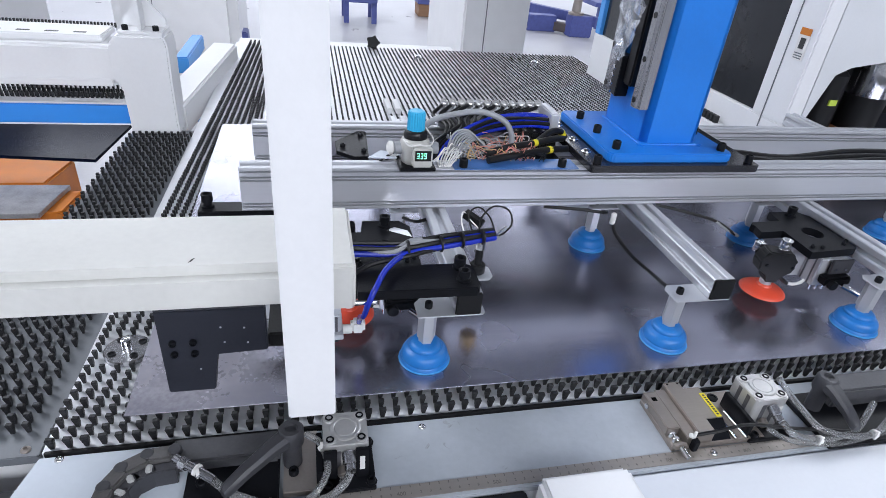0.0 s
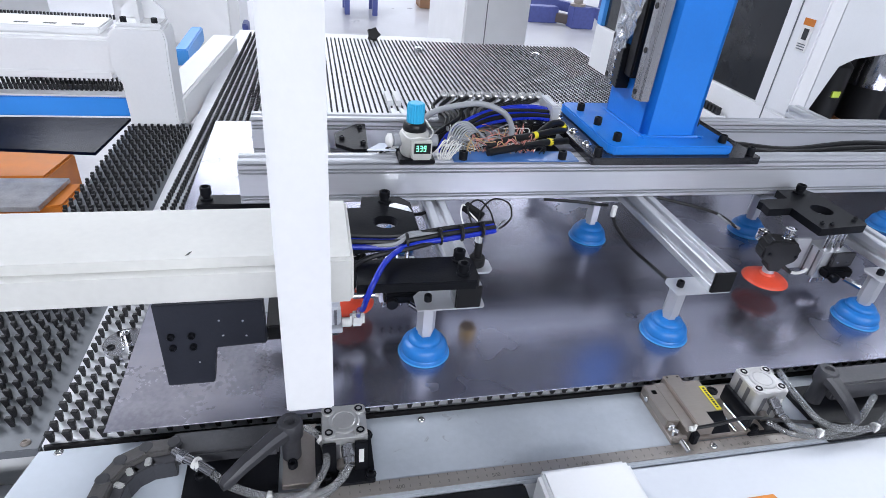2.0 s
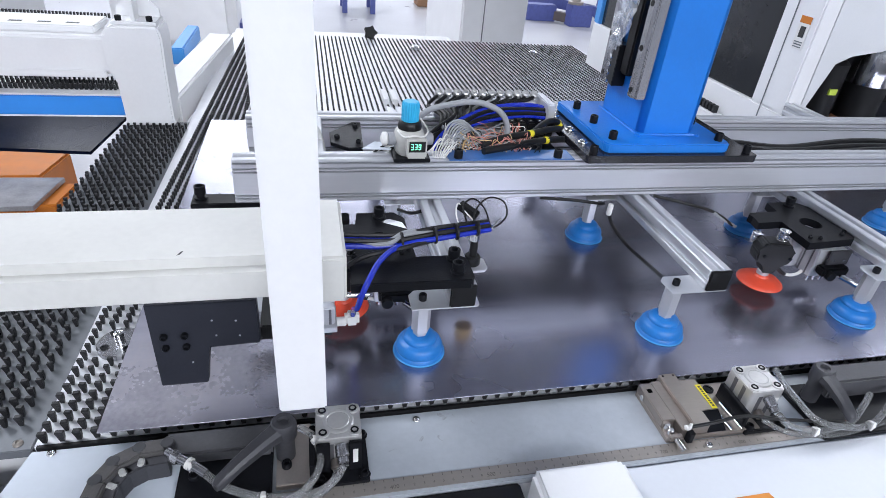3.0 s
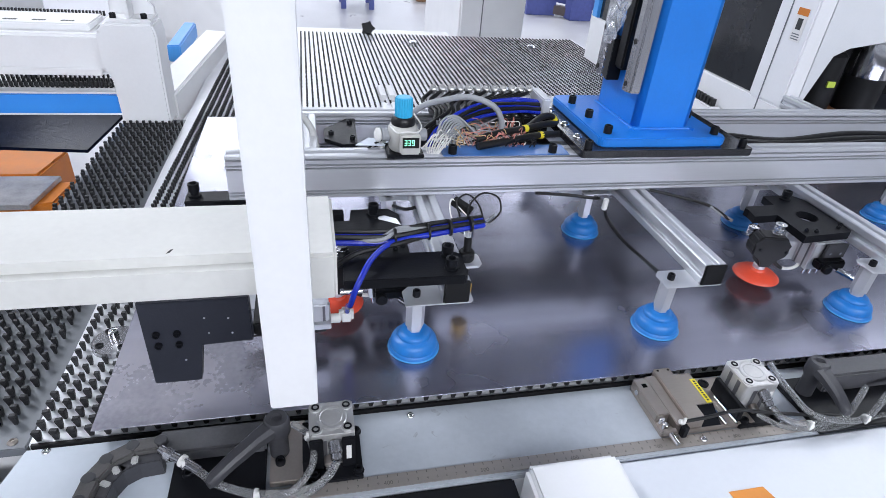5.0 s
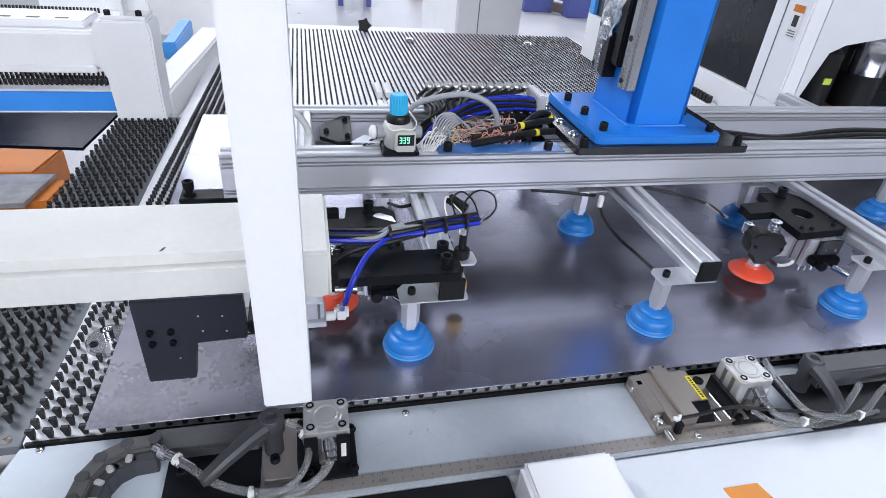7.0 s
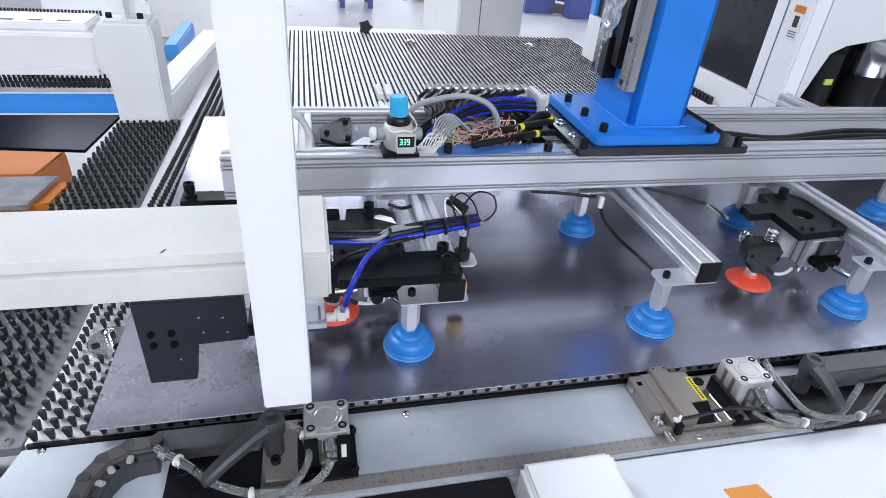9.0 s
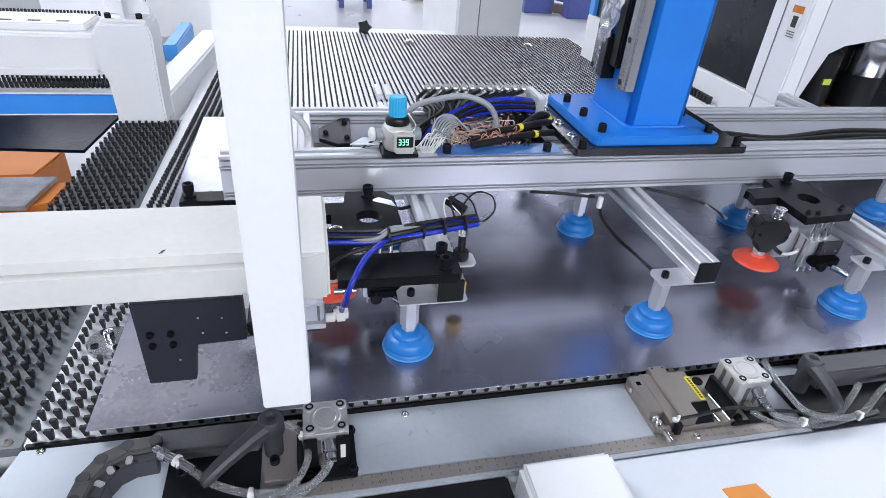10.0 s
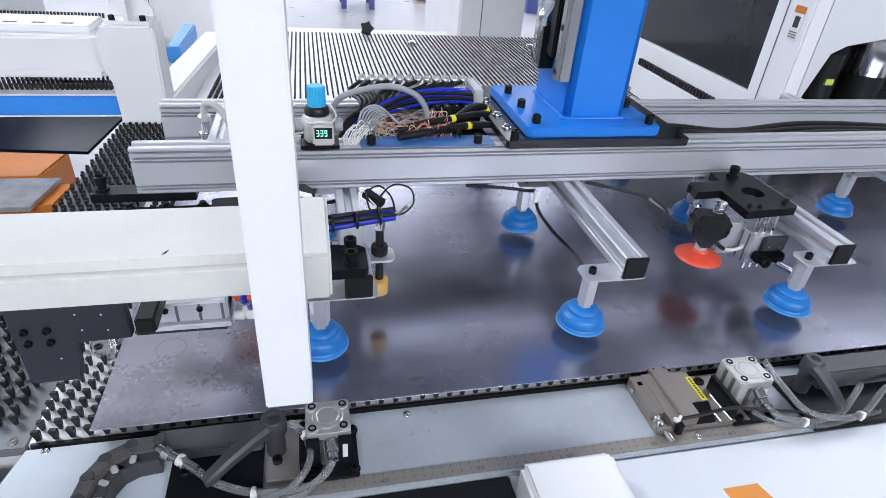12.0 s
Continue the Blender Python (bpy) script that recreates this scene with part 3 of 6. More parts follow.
stand_bm = lathe([(0.0092, 0.0286), (0.0092, 0.0345), (0.0115, 0.0355), (0.0115, 0.0765), (0.0085, 0.0775)], 6)
brk_bm = extrude([(-0.016, -0.019), (0.062, -0.019), (0.066, -0.015), (0.066, 0.012), (0.060, 0.019), (-0.008, 0.019), (-0.016, 0.010)], 0.0775, 0.0792, 0.0006)
scr_bm = cap_screw(0.0048, 0.008)
bmesh.ops.translate(scr_bm, verts=scr_bm.verts, vec=(0, 0, 0.0792))
sites = []
for cx in (0.0535, 0.3895, 0.7105, 1.028):
    sites += [(cx, 0.175), (cx, 0.433), (cx, 0.690)]
cup0 = None
for cx, cy in sites:
    if cup0 is None:
        cup0 = part("suction_cup", cup_bm, CUPBLUE, gantry, "blue rubber bellows suction cup", True)
        kids = [part("lip", lip_bm, CUPLIP, cup0, "pale blue sealing lip", True), part("standoff", stand_bm, ALU, cup0, "hexagonal aluminium standoff"), part("bracket", brk_bm, ALU, cup0, "flat aluminium bracket"),
                part("screw", scr_bm, BLACK, cup0, "black socket head screw", True)]
        cup0.location = (cx, cy, 0.0173)
        continue
    c = twin("suction_cup", cup0, gantry, (cx, cy, 0.0173))
    for k in kids:
        twin(k.name.split(".")[0], k, c)


# edge lifters: a guided black plate with a red peel cup that reaches further
def holed_plate(outline, centre, r, z0, z1, seg=28):
    """A plate with a round hole right through it."""
    b = bmesh.new()
    ring = [(centre[0] + r * math.cos(2 * math.pi * i / seg), centre[1] + r * math.sin(2 * math.pi * i / seg)) for i in range(seg)]
    edges = []
    for loop in (outline, ring):
        vs = [b.verts.new((x, y, z0)) for x, y in loop]
        edges += [b.edges.new((vs[i], vs[(i + 1) % len(vs)])) for i in range(len(vs))]
    bmesh.ops.triangle_fill(b, use_beauty=True, use_dissolve=False, edges=edges)
    up = bmesh.ops.extrude_face_region(b, geom=b.faces[:])
    bmesh.ops.translate(b, verts=[v for v in up["geom"] if isinstance(v, bmesh.types.BMVert)], vec=(0, 0, z1 - z0))
    return b


def lifter(dx, cx):
    body = part("guide_cylinder", box(0.676 + dx, 0.7265 + dx, 0.240, 0.278, 0.046, 0.094, 0.0015), ALU, gantry, "aluminium guide cylinder")
    for i in range(2):
        part("side_groove", box(0.6752 + dx, 0.6758 + dx, 0.248 + 0.014 * i, 0.2505 + 0.014 * i, 0.047, 0.093), SLOT, body)
    for i in range(4):
        part("rod_end", rod((0.682 + dx + 0.012 * i, 0.246, 0.036), (0.682 + dx + 0.012 * i, 0.246, 0.0459), 0.0022, 10), CHROME, body, "bright rod end", True)
    clampp = part("side_clamp", box(0.680 + dx, 0.7275 + dx, 0.222, 0.2395, 0.056, 0.071, 0.003), BLACK, gantry, "black clamp block on the cross bar")
    part("clamp_head", rod((0.690 + dx, 0.2215, 0.061), (0.690 + dx, 0.214, 0.061), 0.0075, 14, None, 0.001), BLACK, clampp, "", True)
    tag = part("stop_tag", box(0.690 + dx, 0.728 + dx, 0.232, 0.2362, 0.0715, 0.096, 0.001), CHARCOAL, gantry, "dark grey stop plate")
    for i in range(2):
        part("tag_screw", rod((0.699 + dx + 0.018 * i, 0.2318, 0.080), (0.699 + dx + 0.018 * i, 0.2306, 0.080), 0.0022, 10), CHROME, tag, "", True)
    part("air_fitting", rod((0.712 + dx, 0.2218, 0.058), (0.734 + dx, 0.204, 0.050), 0.0042, 12, None, 0.001), CHROME, gantry, "bright elbow fitting", True)
    part("back_plate", extrude([(0.648, 0.268), (0.6758, 0.268), (0.6758, 0.274), (0.648, 0.274)], 0.048, 0.101, 0.0008, None, Matrix.Translation((dx, 0, 0))), ALU, gantry, "thin aluminium back plate")
    z = 0.103
    arm = part("lifter_plate", holed_plate([(0.638, 0.230), (0.722, 0.236), (0.727, 0.241), (0.727, 0.338), (0.714, 0.356), (0.662, 0.356), (0.658, 0.326), (0.606, 0.324), (0.600, 0.319), (0.602, 0.311), (0.598, 0.292), (0.640, 0.294)], (0.687, 0.286), 0.0165, 0, 0.012), BLACK, gantry, "black steel lifter plate")
    arm.data.transform(Matrix.Translation((-0.67, -0.3, 0)))
    arm.location = (0.67 + dx, 0.3, z)
    for i, (sx, sy) in enumerate(((-0.020, -0.056), (0.040, -0.052), (-0.006, -0.060), (0.050, -0.045))):
        s = part("screw", cap_screw(0.0033, 0.004), BLACK, arm, "", True)
        s.location = (sx, sy, 0.012)
    big = part("stop_screw", lathe([(0.006, 0.0), (0.0092, 0.0005), (0.0092, 0.003), (0.0062, 0.0034), (0.0062, 0.0075), (0.0072, 0.008), (0.0072, 0.0155), (0.005, 0.016), (0.0045, 0.012), (0.0005, 0.012)], 16), BLACK, arm, "black adjusting screw", True)
    big.location = (0.022, 0.042, 0.012)
    for i in range(3):
        r = part("guide_rod", rod((0, 0, -0.06), (0, 0, 0.0), 0.0032, 12), CHROME, arm, "bright guide rod", True)
        r.location = (0.014 + 0.0135 * i, -0.050, 0)
    if dx:
        part("foil_strip", extrude([(0.020, 0.030), (0.036, 0.036), (0.052, 0.026), (0.056, 0.008), (0.040, 0.018)], 0.0122, 0.0127), CHROME, arm, "bright curl of foil")
    red = part("peel_cup", lathe([(0.005, 0.0135), (0.0085, 0.0135), (0.0105, 0.0118), (0.0115, 0.0098), (0.0165, 0.0092), (0.0225, 0.0075), (0.029, 0.0045), (0.0335, 0.0010), (0.0338, 0.0), (0.03, 0.0005), (0.012, 0.004)], 40), CUPRED, gantry, "orange-red flat rubber peel cup", True)
    red.location = (0.606 + cx, 0.256, 0.0323)
    part("collar", lathe([(0.0088, 0.0135), (0.0088, 0.0195), (0.0078, 0.0205)], 20), ALU, red, "bright collar", True)
    half = [(x * 0.92, z_) for x, z_ in [(0.0095, 0.0205), (0.0105, 0.0345), (0.0165, 0.0385), (0.0255, 0.0390), (0.0285, 0.0425), (0.0295, 0.0560), (0.0270, 0.0605), (0.0245, 0.0680), (0.0190, 0.0735)]]
    outline = half + [(-x, z_) for x, z_ in half[::-1]]
    knob = extrude(outline, -0.013, 0.013, 0.0022, None, Matrix.Rotation(radians(-14), 4, "Z") @ Matrix.Rotation(radians(90), 4, "X"))
    vb = part("vacuum_body", knob, BLACKPL, red, "black moulded vacuum body")
    for sx, sz in ((-0.019, 0.051), (0.019, 0.050)):
        part("body_screw", rod((sx, -0.0125 - sx * 0.25, sz), (sx, -0.0148 - sx * 0.25, sz), 0.0026, 12), BLACK, vb, "black screw", True)
    for sx, sy, drop in ((-0.012, 0.026, 0.018), (0.007, -0.001, 0.0)):
        pin = part("spring_pin", lathe([(0.0040, 0.0730), (0.0040, 0.0800), (0.0078, 0.0805), (0.0078, 0.0835), (0.0072, 0.0840), (0.0078, 0.0845), (0.0080, 0.0900), (0.0052, 0.0905), (0.0046, 0.0875), (0.0005, 0.0875)], 20, None, Matrix.Translation((sx, sy, -drop))), CHROME, red, "bright sprung pin", True)
        coil = [(sx + 0.0074 * math.cos(a * 0.9), sy + 0.0074 * math.sin(a * 0.9), 0.0735 - drop + 0.0004 * a) for a in range(22)]
        part("coil_spring", tube(coil, 0.0008, 6, 3), CHROME, pin, "", True)
    part("sensor_lead", tube([(0.012, -0.006, 0.030), (0.022, -0.010, 0.022), (0.030, -0.010, 0.017)], 0.0032, 8, 6), BLACKPL, red, "black lead boot", True)
    part("pale_lead", tube([(0.030, -0.010, 0.017), (0.045, -0.008, 0.013), (0.062, -0.004, 0.012), (0.074, 0.0, 0.016)], 0.0025, 8, 6), WIREWHITE, red, "pale sensor lead", True)
    return arm, red


LIFTERS = [lifter(0.0, 0.0), lifter(-0.672, -0.641)]

# the black angled sensor bracket at the frame's end
br = extrude([(0, 0), (0.045, 0), (0.051, 0.049), (0.101, 0.049), (0.101, 0.104), (0.0, 0.104)], 0, 0.012, 0.001, None, Matrix.Rotation(radians(90), 4, "X"))
lb = part("angle_bracket", br, DARKPLATE, gantry, "charcoal painted angled bracket")
lb.location = (-0.227, 0.125, 0.052)
for sx, sz in ((0.058, 0.082), (0.080, 0.080), (0.060, 0.063), (0.082, 0.061), (0.034, 0.030)):
    d = part("dimple", lathe([(0.0011, 0), (0.0011, 0.0003), (0.0004, 0.0004)], 8), ALU, lb, "tiny bright dimple")
    d.matrix_basis = pose(sx, -0.012, sz, 90, 0, 0)
for sx, sz in ((0.012, 0.052), (0.031, 0.052), (0.012, 0.066), (0.031, 0.066)):
    s = part("screw", cap_screw(0.0036, 0.004), BLACK, lb, "", True)
    s.matrix_basis = pose(sx, -0.012, sz, 90, 0, 0)


def motions():
    walk(sheet, [(0.0, pose(0.611, 0.5375, 0.0158)), (0.44, pose(0.611, 0.5375, 0.0158)), (0.5, pose(0.609, 0.531, 0.0158)), (0.6, pose(0.6005, 0.5095, 0.0158)), (0.66, pose(0.6, 0.508, 0.0158)), (12.0, pose(0.6, 0.508, 0.0158))])
    rows = [(0.0, pose(0, 0, 0)), (10.2, pose(0, 0, 0)), (10.35, pose(0, 0, 0.003)), (10.5, pose(0, 0, 0.0086)), (10.75, pose(0, 0, 0.0135)), (10.9, pose(0, 0, 0.015))]
    for i in range(1, 12):
        t = 10.9 + 0.1 * i
        rows.append((t, pose(-0.0917 * max(0.0, t - 10.913) ** 2, 0, 0.0153)))
    walk(gantry, rows)
    lift = ((0.0, 0.0), (1.68, 0.0), (1.8, 0.003), (1.9, 0.026), (2.0, 0.027), (2.62, 0.027), (2.7, 0.003), (2.76, 0.0), (3.9, 0.0), (4.02, 0.003), (4.12, 0.026), (4.2, 0.027),
            (4.72, 0.027), (4.8, 0.014), (4.88, 0.001), (4.95, 0.0), (9.25, 0.0), (9.4, 0.004), (9.5, 0.023), (9.6, 0.027), (12.0, 0.027))
    reach = ((0.0, 0.0), (0.44, 0.0), (0.5, 0.008), (0.6, 0.015), (2.12, 0.015), (2.2, 0.010), (2.3, 0.003), (2.4, 0.0), (3.35, 0.0), (3.5, 0.015), (4.34, 0.015), (4.5, 0.004), (4.6, 0.0),
             (8.0, 0.0), (8.16, 0.015), (9.72, 0.015), (9.8, 0.010), (9.9, 0.003), (10.0, 0.0), (12.0, 0.0))

    def at(table_, t):
        for (a, va), (b, vb) in zip(table_, table_[1:]):
            if a <= t <= b:
                return va + (vb - va) * (t - a) / (b - a)
        return table_[-1][1]

    times = sorted({t for t, _ in lift} | {t for t, _ in reach})
    for arm, red in LIFTERS:
        a, r = arm.location.copy(), red.location.copy()
        walk(arm, [(t, pose(a.x, a.y, a.z + v)) for t, v in lift])
        walk(red, [(t, pose(r.x, r.y, r.z + 0.82 * at(lift, t) - at(reach, t))) for t in times])


# ---- gantry: regulator, wiring and small fittings ----
def gp(name, bm, material, label="", smooth=True, parent=None):
    return part(name, bm, material, parent or gantry, label, smooth)


REGGREY = surface("warm_grey_cast_body", (0.55, 0.54, 0.51), 0.4, 0.1, vary=0.1, size=50)
reg = gp("pressure_regulator", lathe([(0.0165, 0.1965), (0.0185, 0.199), (0.0190, 0.214), (0.0205, 0.218), (0.0205, 0.226), (0.0180, 0.2305), (0.0150, 0.232)], 32, None, Matrix.Translation((0.063, 0.379, 0))), REGGREY, "warm grey cast regulator body")
gp("mount_foot", box(0.040, 0.090, 0.356, 0.394, 0.1905, 0.1962, 0.001), BLACK, "black foot plate", parent=reg)
gp("neck", lathe([(0.016, 0), (0.0165, 0.004), (0.0145, 0.010), (0.013, 0.011)], 24, None, Matrix.Translation((0.063, 0.379, 0.232))), BLACKPL, "black ring", parent=reg)
b = bmesh.new()
rings = []
for z, k in ((0, 0.88), (0.0215, 0.88), (0.0250, 0.82), (0.0260, 0.70)):
    rings.append([b.verts.new(((0.0128 + (0.0008 if i % 2 else 0)) * k * math.cos(2 * math.pi * i / 44), (0.0128 + (0.0008 if i % 2 else 0)) * k * math.sin(2 * math.pi * i / 44), z)) for i in range(44)])
for a, c in zip(rings, rings[1:]):
    for i in range(44):
        b.faces.new((a[i], a[(i + 1) % 44], c[(i + 1) % 44], c[i]))
b.faces.new(rings[0][::-1]), b.faces.new(rings[-1])
kb = part("adjusting_knob", b, KNOBBLUE, reg, "sky blue ribbed knob")
kb.location = (0.063, 0.379, 0.243)
gp("gauge", box(0.056, 0.083, 0.349, 0.3638, 0.199, 0.226, 0.002), REGGREY, "pale digital gauge", parent=reg)
gp("gauge_screen", box(0.0585, 0.0805, 0.3483, 0.3489, 0.209, 0.2235), BLACKPL, "black display", parent=reg)
GREEN = glow("green_digits", (0.25, 1.0, 0.62), 2.2)
# seven-segment digits of the pressure display
SEGMENTS = {"a": (0, 0.0033, 0.0072, 0.0080), "g": (0, 0.0033, 0.0036, 0.0044), "d": (0, 0.0033, 0, 0.0008), "f": (0, 0.0008, 0.0040, 0.0080),
            "b": (0.0025, 0.0033, 0.0040, 0.0080), "e": (0, 0.0008, 0, 0.0040), "c": (0.0025, 0.0033, 0, 0.0040)}
for i, lit in enumerate(("abgcd", "abgcd", "abcdfg")):
    x0 = 0.0610 + 0.0050 * i
    seg = bmesh.new()
    for k in lit:
        u0, u1, w0, w1 = SEGMENTS[k]
        seg = box(x0 + u0, x0 + u1, 0.3478, 0.3482, 0.2126 + w0, 0.2126 + w1, bm=seg)
    gp("digit", seg, GREEN, "glowing green digit", False, reg)
gp("mount_ear", extrude([(-0.026, -0.004), (0.026, -0.004), (0.026, 0.004), (-0.026, 0.004)], 0.2085, 0.2235, 0.002, None, Matrix.Translation((0.063, 0.379, 0))), REGGREY, "square side port", parent=reg)
gp("lock_wire", tube([(0.044, 0.366, 0.233), (0.052, 0.358, 0.227), (0.066, 0.356, 0.229), (0.080, 0.362, 0.226), (0.087, 0.374, 0.231), (0.080, 0.394, 0.240)], 0.0011, 6, 8), WIREWHITE, "thin white lead round the neck", parent=reg)
for sx in (-1, 1):
    f = gp("push_fitting", rod((0.065 + sx * 0.019, 0.380, 0.216), (0.065 + sx * 0.031, 0.380, 0.216), 0.0085, 12, None, 0.0015), WIREGREY, "grey push-in fitting", parent=reg)
gp("fitting_elbow", lathe([(0.006, 0), (0.0095, 0.002), (0.0095, 0.007), (0.004, 0.010)], 12, None, Matrix.Translation((0.034, 0.380, 0.216)) @ Matrix.Rotation(radians(-90), 4, "Y")), WIREWHITE, "white elbow", parent=reg)

# valve tray between the beams
gp("valve_tray", box(0.118, 0.306, 0.362, 0.398, BZ1 + 0.0003, BZ1 + 0.002, 0.0005), TRAYBLUE, "blue tray edge", False)
# charcoal floor gives the tray its dark interior
gp("tray_floor", box(0.10, 0.335, 0.40, 0.537, 0.150, 0.153), DARKPLATE, "dark tray floor", False)
for p in ((0.1325, 0.370), (0.2816, 0.370)):
    twin("cap_screw", screw_me, gantry, (*p, BZ1 + 0.002))
gp("manifold", box(0.128, 0.302, 0.530, 0.549, 0.192, 0.222, 0.002), ALU, "aluminium valve manifold")
for i in range(12):
    x0 = 0.135 + 0.0146 * i
    f = gp("port_fitting", rod((x0, 0.540, 0.222), (x0, 0.536, 0.231), 0.0042, 10), WIREGREY, "grey push-in port fitting")
    gp("release_ring", lathe([(0.0040, 0), (0.0064, 0.001), (0.0068, 0.004), (0.0058, 0.0075), (0.0036, 0.0085), (0.0030, 0.0060), (0.0005, 0.0060)], 16, None, Matrix.Translation((x0, 0.5365, 0.230)) @ Matrix.Rotation(radians(40), 4, "X")), ALUCYL, "grey release ring", parent=f)
for i in range(5):
    v = gp("solenoid_valve", box(0.238 + 0.0155 * i, 0.2515 + 0.0155 * i, 0.472, 0.515, 0.172, 0.207, 0.002), BLACKPL, "black solenoid valve")
    gp("valve_mark", lathe([(0.0016, 0), (0.0016, 0.0004)], 8, None, Matrix.Translation((0.2447 + 0.0155 * i, 0.480, 0.2071))), WIREWHITE, "white dot", parent=v)
wr = random.Random(11)


def nest(name, mat, count, r, lo, hi, top, label, spread=0.03):
    """Thin curly leads that wander from one terminal to another."""
    for i in range(count):
        p = Vector((wr.uniform(lo[0], hi[0]), wr.uniform(lo[1], hi[1]), wr.uniform(0.170, 0.195)))
        pts, way = [p.copy()], wr.uniform(0, 6.28)
        for k in range(wr.randint(4, 6)):
            way += wr.uniform(-1.5, 1.5)
            p = p + Vector((math.cos(way), math.sin(way) * 0.7, 0)) * spread * wr.uniform(0.3, 0.8)
            p.x, p.y, p.z = min(max(p.x, lo[0]), hi[0]), min(max(p.y, lo[1]), hi[1]), wr.uniform(0.180, top)
            pts.append(p.copy())
        gp(name, tube(pts, r, 5, 5), mat, label)


# air tubes: black ones from the ports, blue ones from the end block, bundled towards the regulator
for i in range(12):
    x0 = 0.135 + 0.0146 * i
    dz = wr.uniform(-0.004, 0.004)
    gp("air_tube", tube([(x0, 0.537, 0.229), (x0 - 0.010, 0.522, 0.228 + dz), (x0 * 0.8 + 0.005, 0.505, 0.221 + dz), (x0 * 0.45 + 0.068, 0.475, 0.214 + dz), (0.112 + wr.uniform(-0.01, 0.01), 0.440, 0.196 + dz), (0.096 + wr.uniform(-0.008, 0.01), 0.420, 0.165)], 0.0031, 8, 7),
       BLACKPL, "black air tube")
for i in range(11):
    u, w = i % 4, i // 4
    gp("air_tube", tube([(0.314, 0.512 - 0.006 * u, 0.206 + 0.006 * w), (0.265, 0.500 - 0.006 * u, 0.215 + 0.005 * w + wr.uniform(-0.002, 0.002)), (0.205, 0.482 - 0.006 * u, 0.216 + 0.005 * w + wr.uniform(-0.003, 0.003)), (0.155, 0.458 - 0.006 * u, 0.208 + 0.004 * w), (0.118 + 0.003 * u, 0.428, 0.194 + 0.003 * w), (0.100 + 0.003 * u, 0.412, 0.168)], 0.0033, 8, 8),
       TUBEBLUE if i % 3 != 1 else BLACKPL, "dark blue air tube" if i % 3 != 1 else "black air tube")
gp("end_block", box(0.304, 0.318, 0.485, 0.548, 0.190, 0.232, 0.002), ALU, "aluminium end block")
gp("grey_conduit", tube([(0.080, 0.455, 0.205), (0.098, 0.445, 0.232), (0.130, 0.436, 0.246), (0.168, 0.430, 0.252), (0.200, 0.420, 0.243), (0.215, 0.418, 0.222), (0.216, 0.420, 0.198)], 0.0043, 10, 10), WIREGREY, "thick grey cable arching over")
# a fan of pale leads and a looped bunch of grey ones
for i in range(8):
    gp("pale_lead", tube([(0.094 + 0.0052 * i, 0.382 + wr.uniform(0, 0.016), 0.190), (0.100 + 0.0054 * i, 0.392 + 0.002 * i, 0.200 + wr.uniform(-0.004, 0.004)), (0.112 + 0.0050 * i, 0.405 + 0.002 * i, 0.210 - 0.001 * i + wr.uniform(-0.005, 0.005)), (0.122 + 0.0046 * i, 0.420, 0.200 + wr.uniform(-0.006, 0.006))], 0.0009, 6, 6), WIREWHITE, "thin pale lead")
    gp("grey_wire", tube([(0.116 + 0.003 * i, 0.410, 0.196), (0.126 + 0.004 * i, 0.418, 0.222 - 0.0016 * i), (0.146 + 0.003 * i, 0.420, 0.228 - 0.0022 * i), (0.166 + 0.002 * i, 0.414, 0.214 - 0.002 * i), (0.180, 0.408, 0.200)], 0.0015, 6, 7), WIREGREY, "thin grey looped wire")
    gp("pale_lead", tube([(0.098 + 0.002 * i, 0.368, 0.192), (0.096 + 0.004 * i, 0.374, 0.198 + 0.001 * i), (0.104 + 0.004 * i, 0.388, 0.206), (0.118, 0.400 + 0.002 * i, 0.196)], 0.0009, 6, 6), WIREWHITE, "thin pale lead")
WIREPINK = surface("faded_red_wire", (0.60, 0.24, 0.20), 0.5, vary=0.1)
nest("grey_wire", WIREGREY, 16, 0.0010, (0.125, 0.40), (0.23, 0.45), 0.214, "thin grey wire", 0.05)
nest("white_wire", WIREWHITE, 16, 0.0006, (0.130, 0.402), (0.250, 0.452), 0.212, "thin white wire", 0.05)
nest("red_wire", WIREPINK, 22, 0.0006, (0.155, 0.392), (0.245, 0.45), 0.216, "thin faded red wire", 0.036)
nest("orange_wire", surface("dull_orange_wire", (0.62, 0.42, 0.20), 0.5, vary=0.1), 12, 0.0006, (0.145, 0.390), (0.215, 0.44), 0.214, "thin orange wire", 0.036)
nest("black_wire", BLACKPL, 22, 0.0009, (0.115, 0.388), (0.26, 0.45), 0.206, "thin black wire", 0.05)
for pts in ([(0.172, 0.392, 0.203), (0.212, 0.405, 0.208), (0.252, 0.422, 0.207), (0.300, 0.446, 0.206), (0.330, 0.470, 0.196)],
            [(0.170, 0.376, 0.199), (0.225, 0.395, 0.200), (0.275, 0.414, 0.200), (0.325, 0.440, 0.192)],
            [(0.262, 0.43, 0.206), (0.295, 0.458, 0.213), (0.318, 0.470, 0.208), (0.335, 0.478, 0.19)]):
    cb = gp("black_cable", tube(pts, 0.0052, 10, 8), BLACKPL, "thick black sleeved cable")
    mid, nxt = Vector(pts[2]), Vector(pts[3])
    gp("yellow_band", rod(mid, mid + (nxt - mid).normalized() * 0.008, 0.0056, 12), YELLOW, "yellow marker band", parent=cb)
gp("clear_bag", box(0.13, 0.20, 0.405, 0.45, 0.178, 0.20, 0.008, 2), CLEAR, "crumpled clear plastic bag")

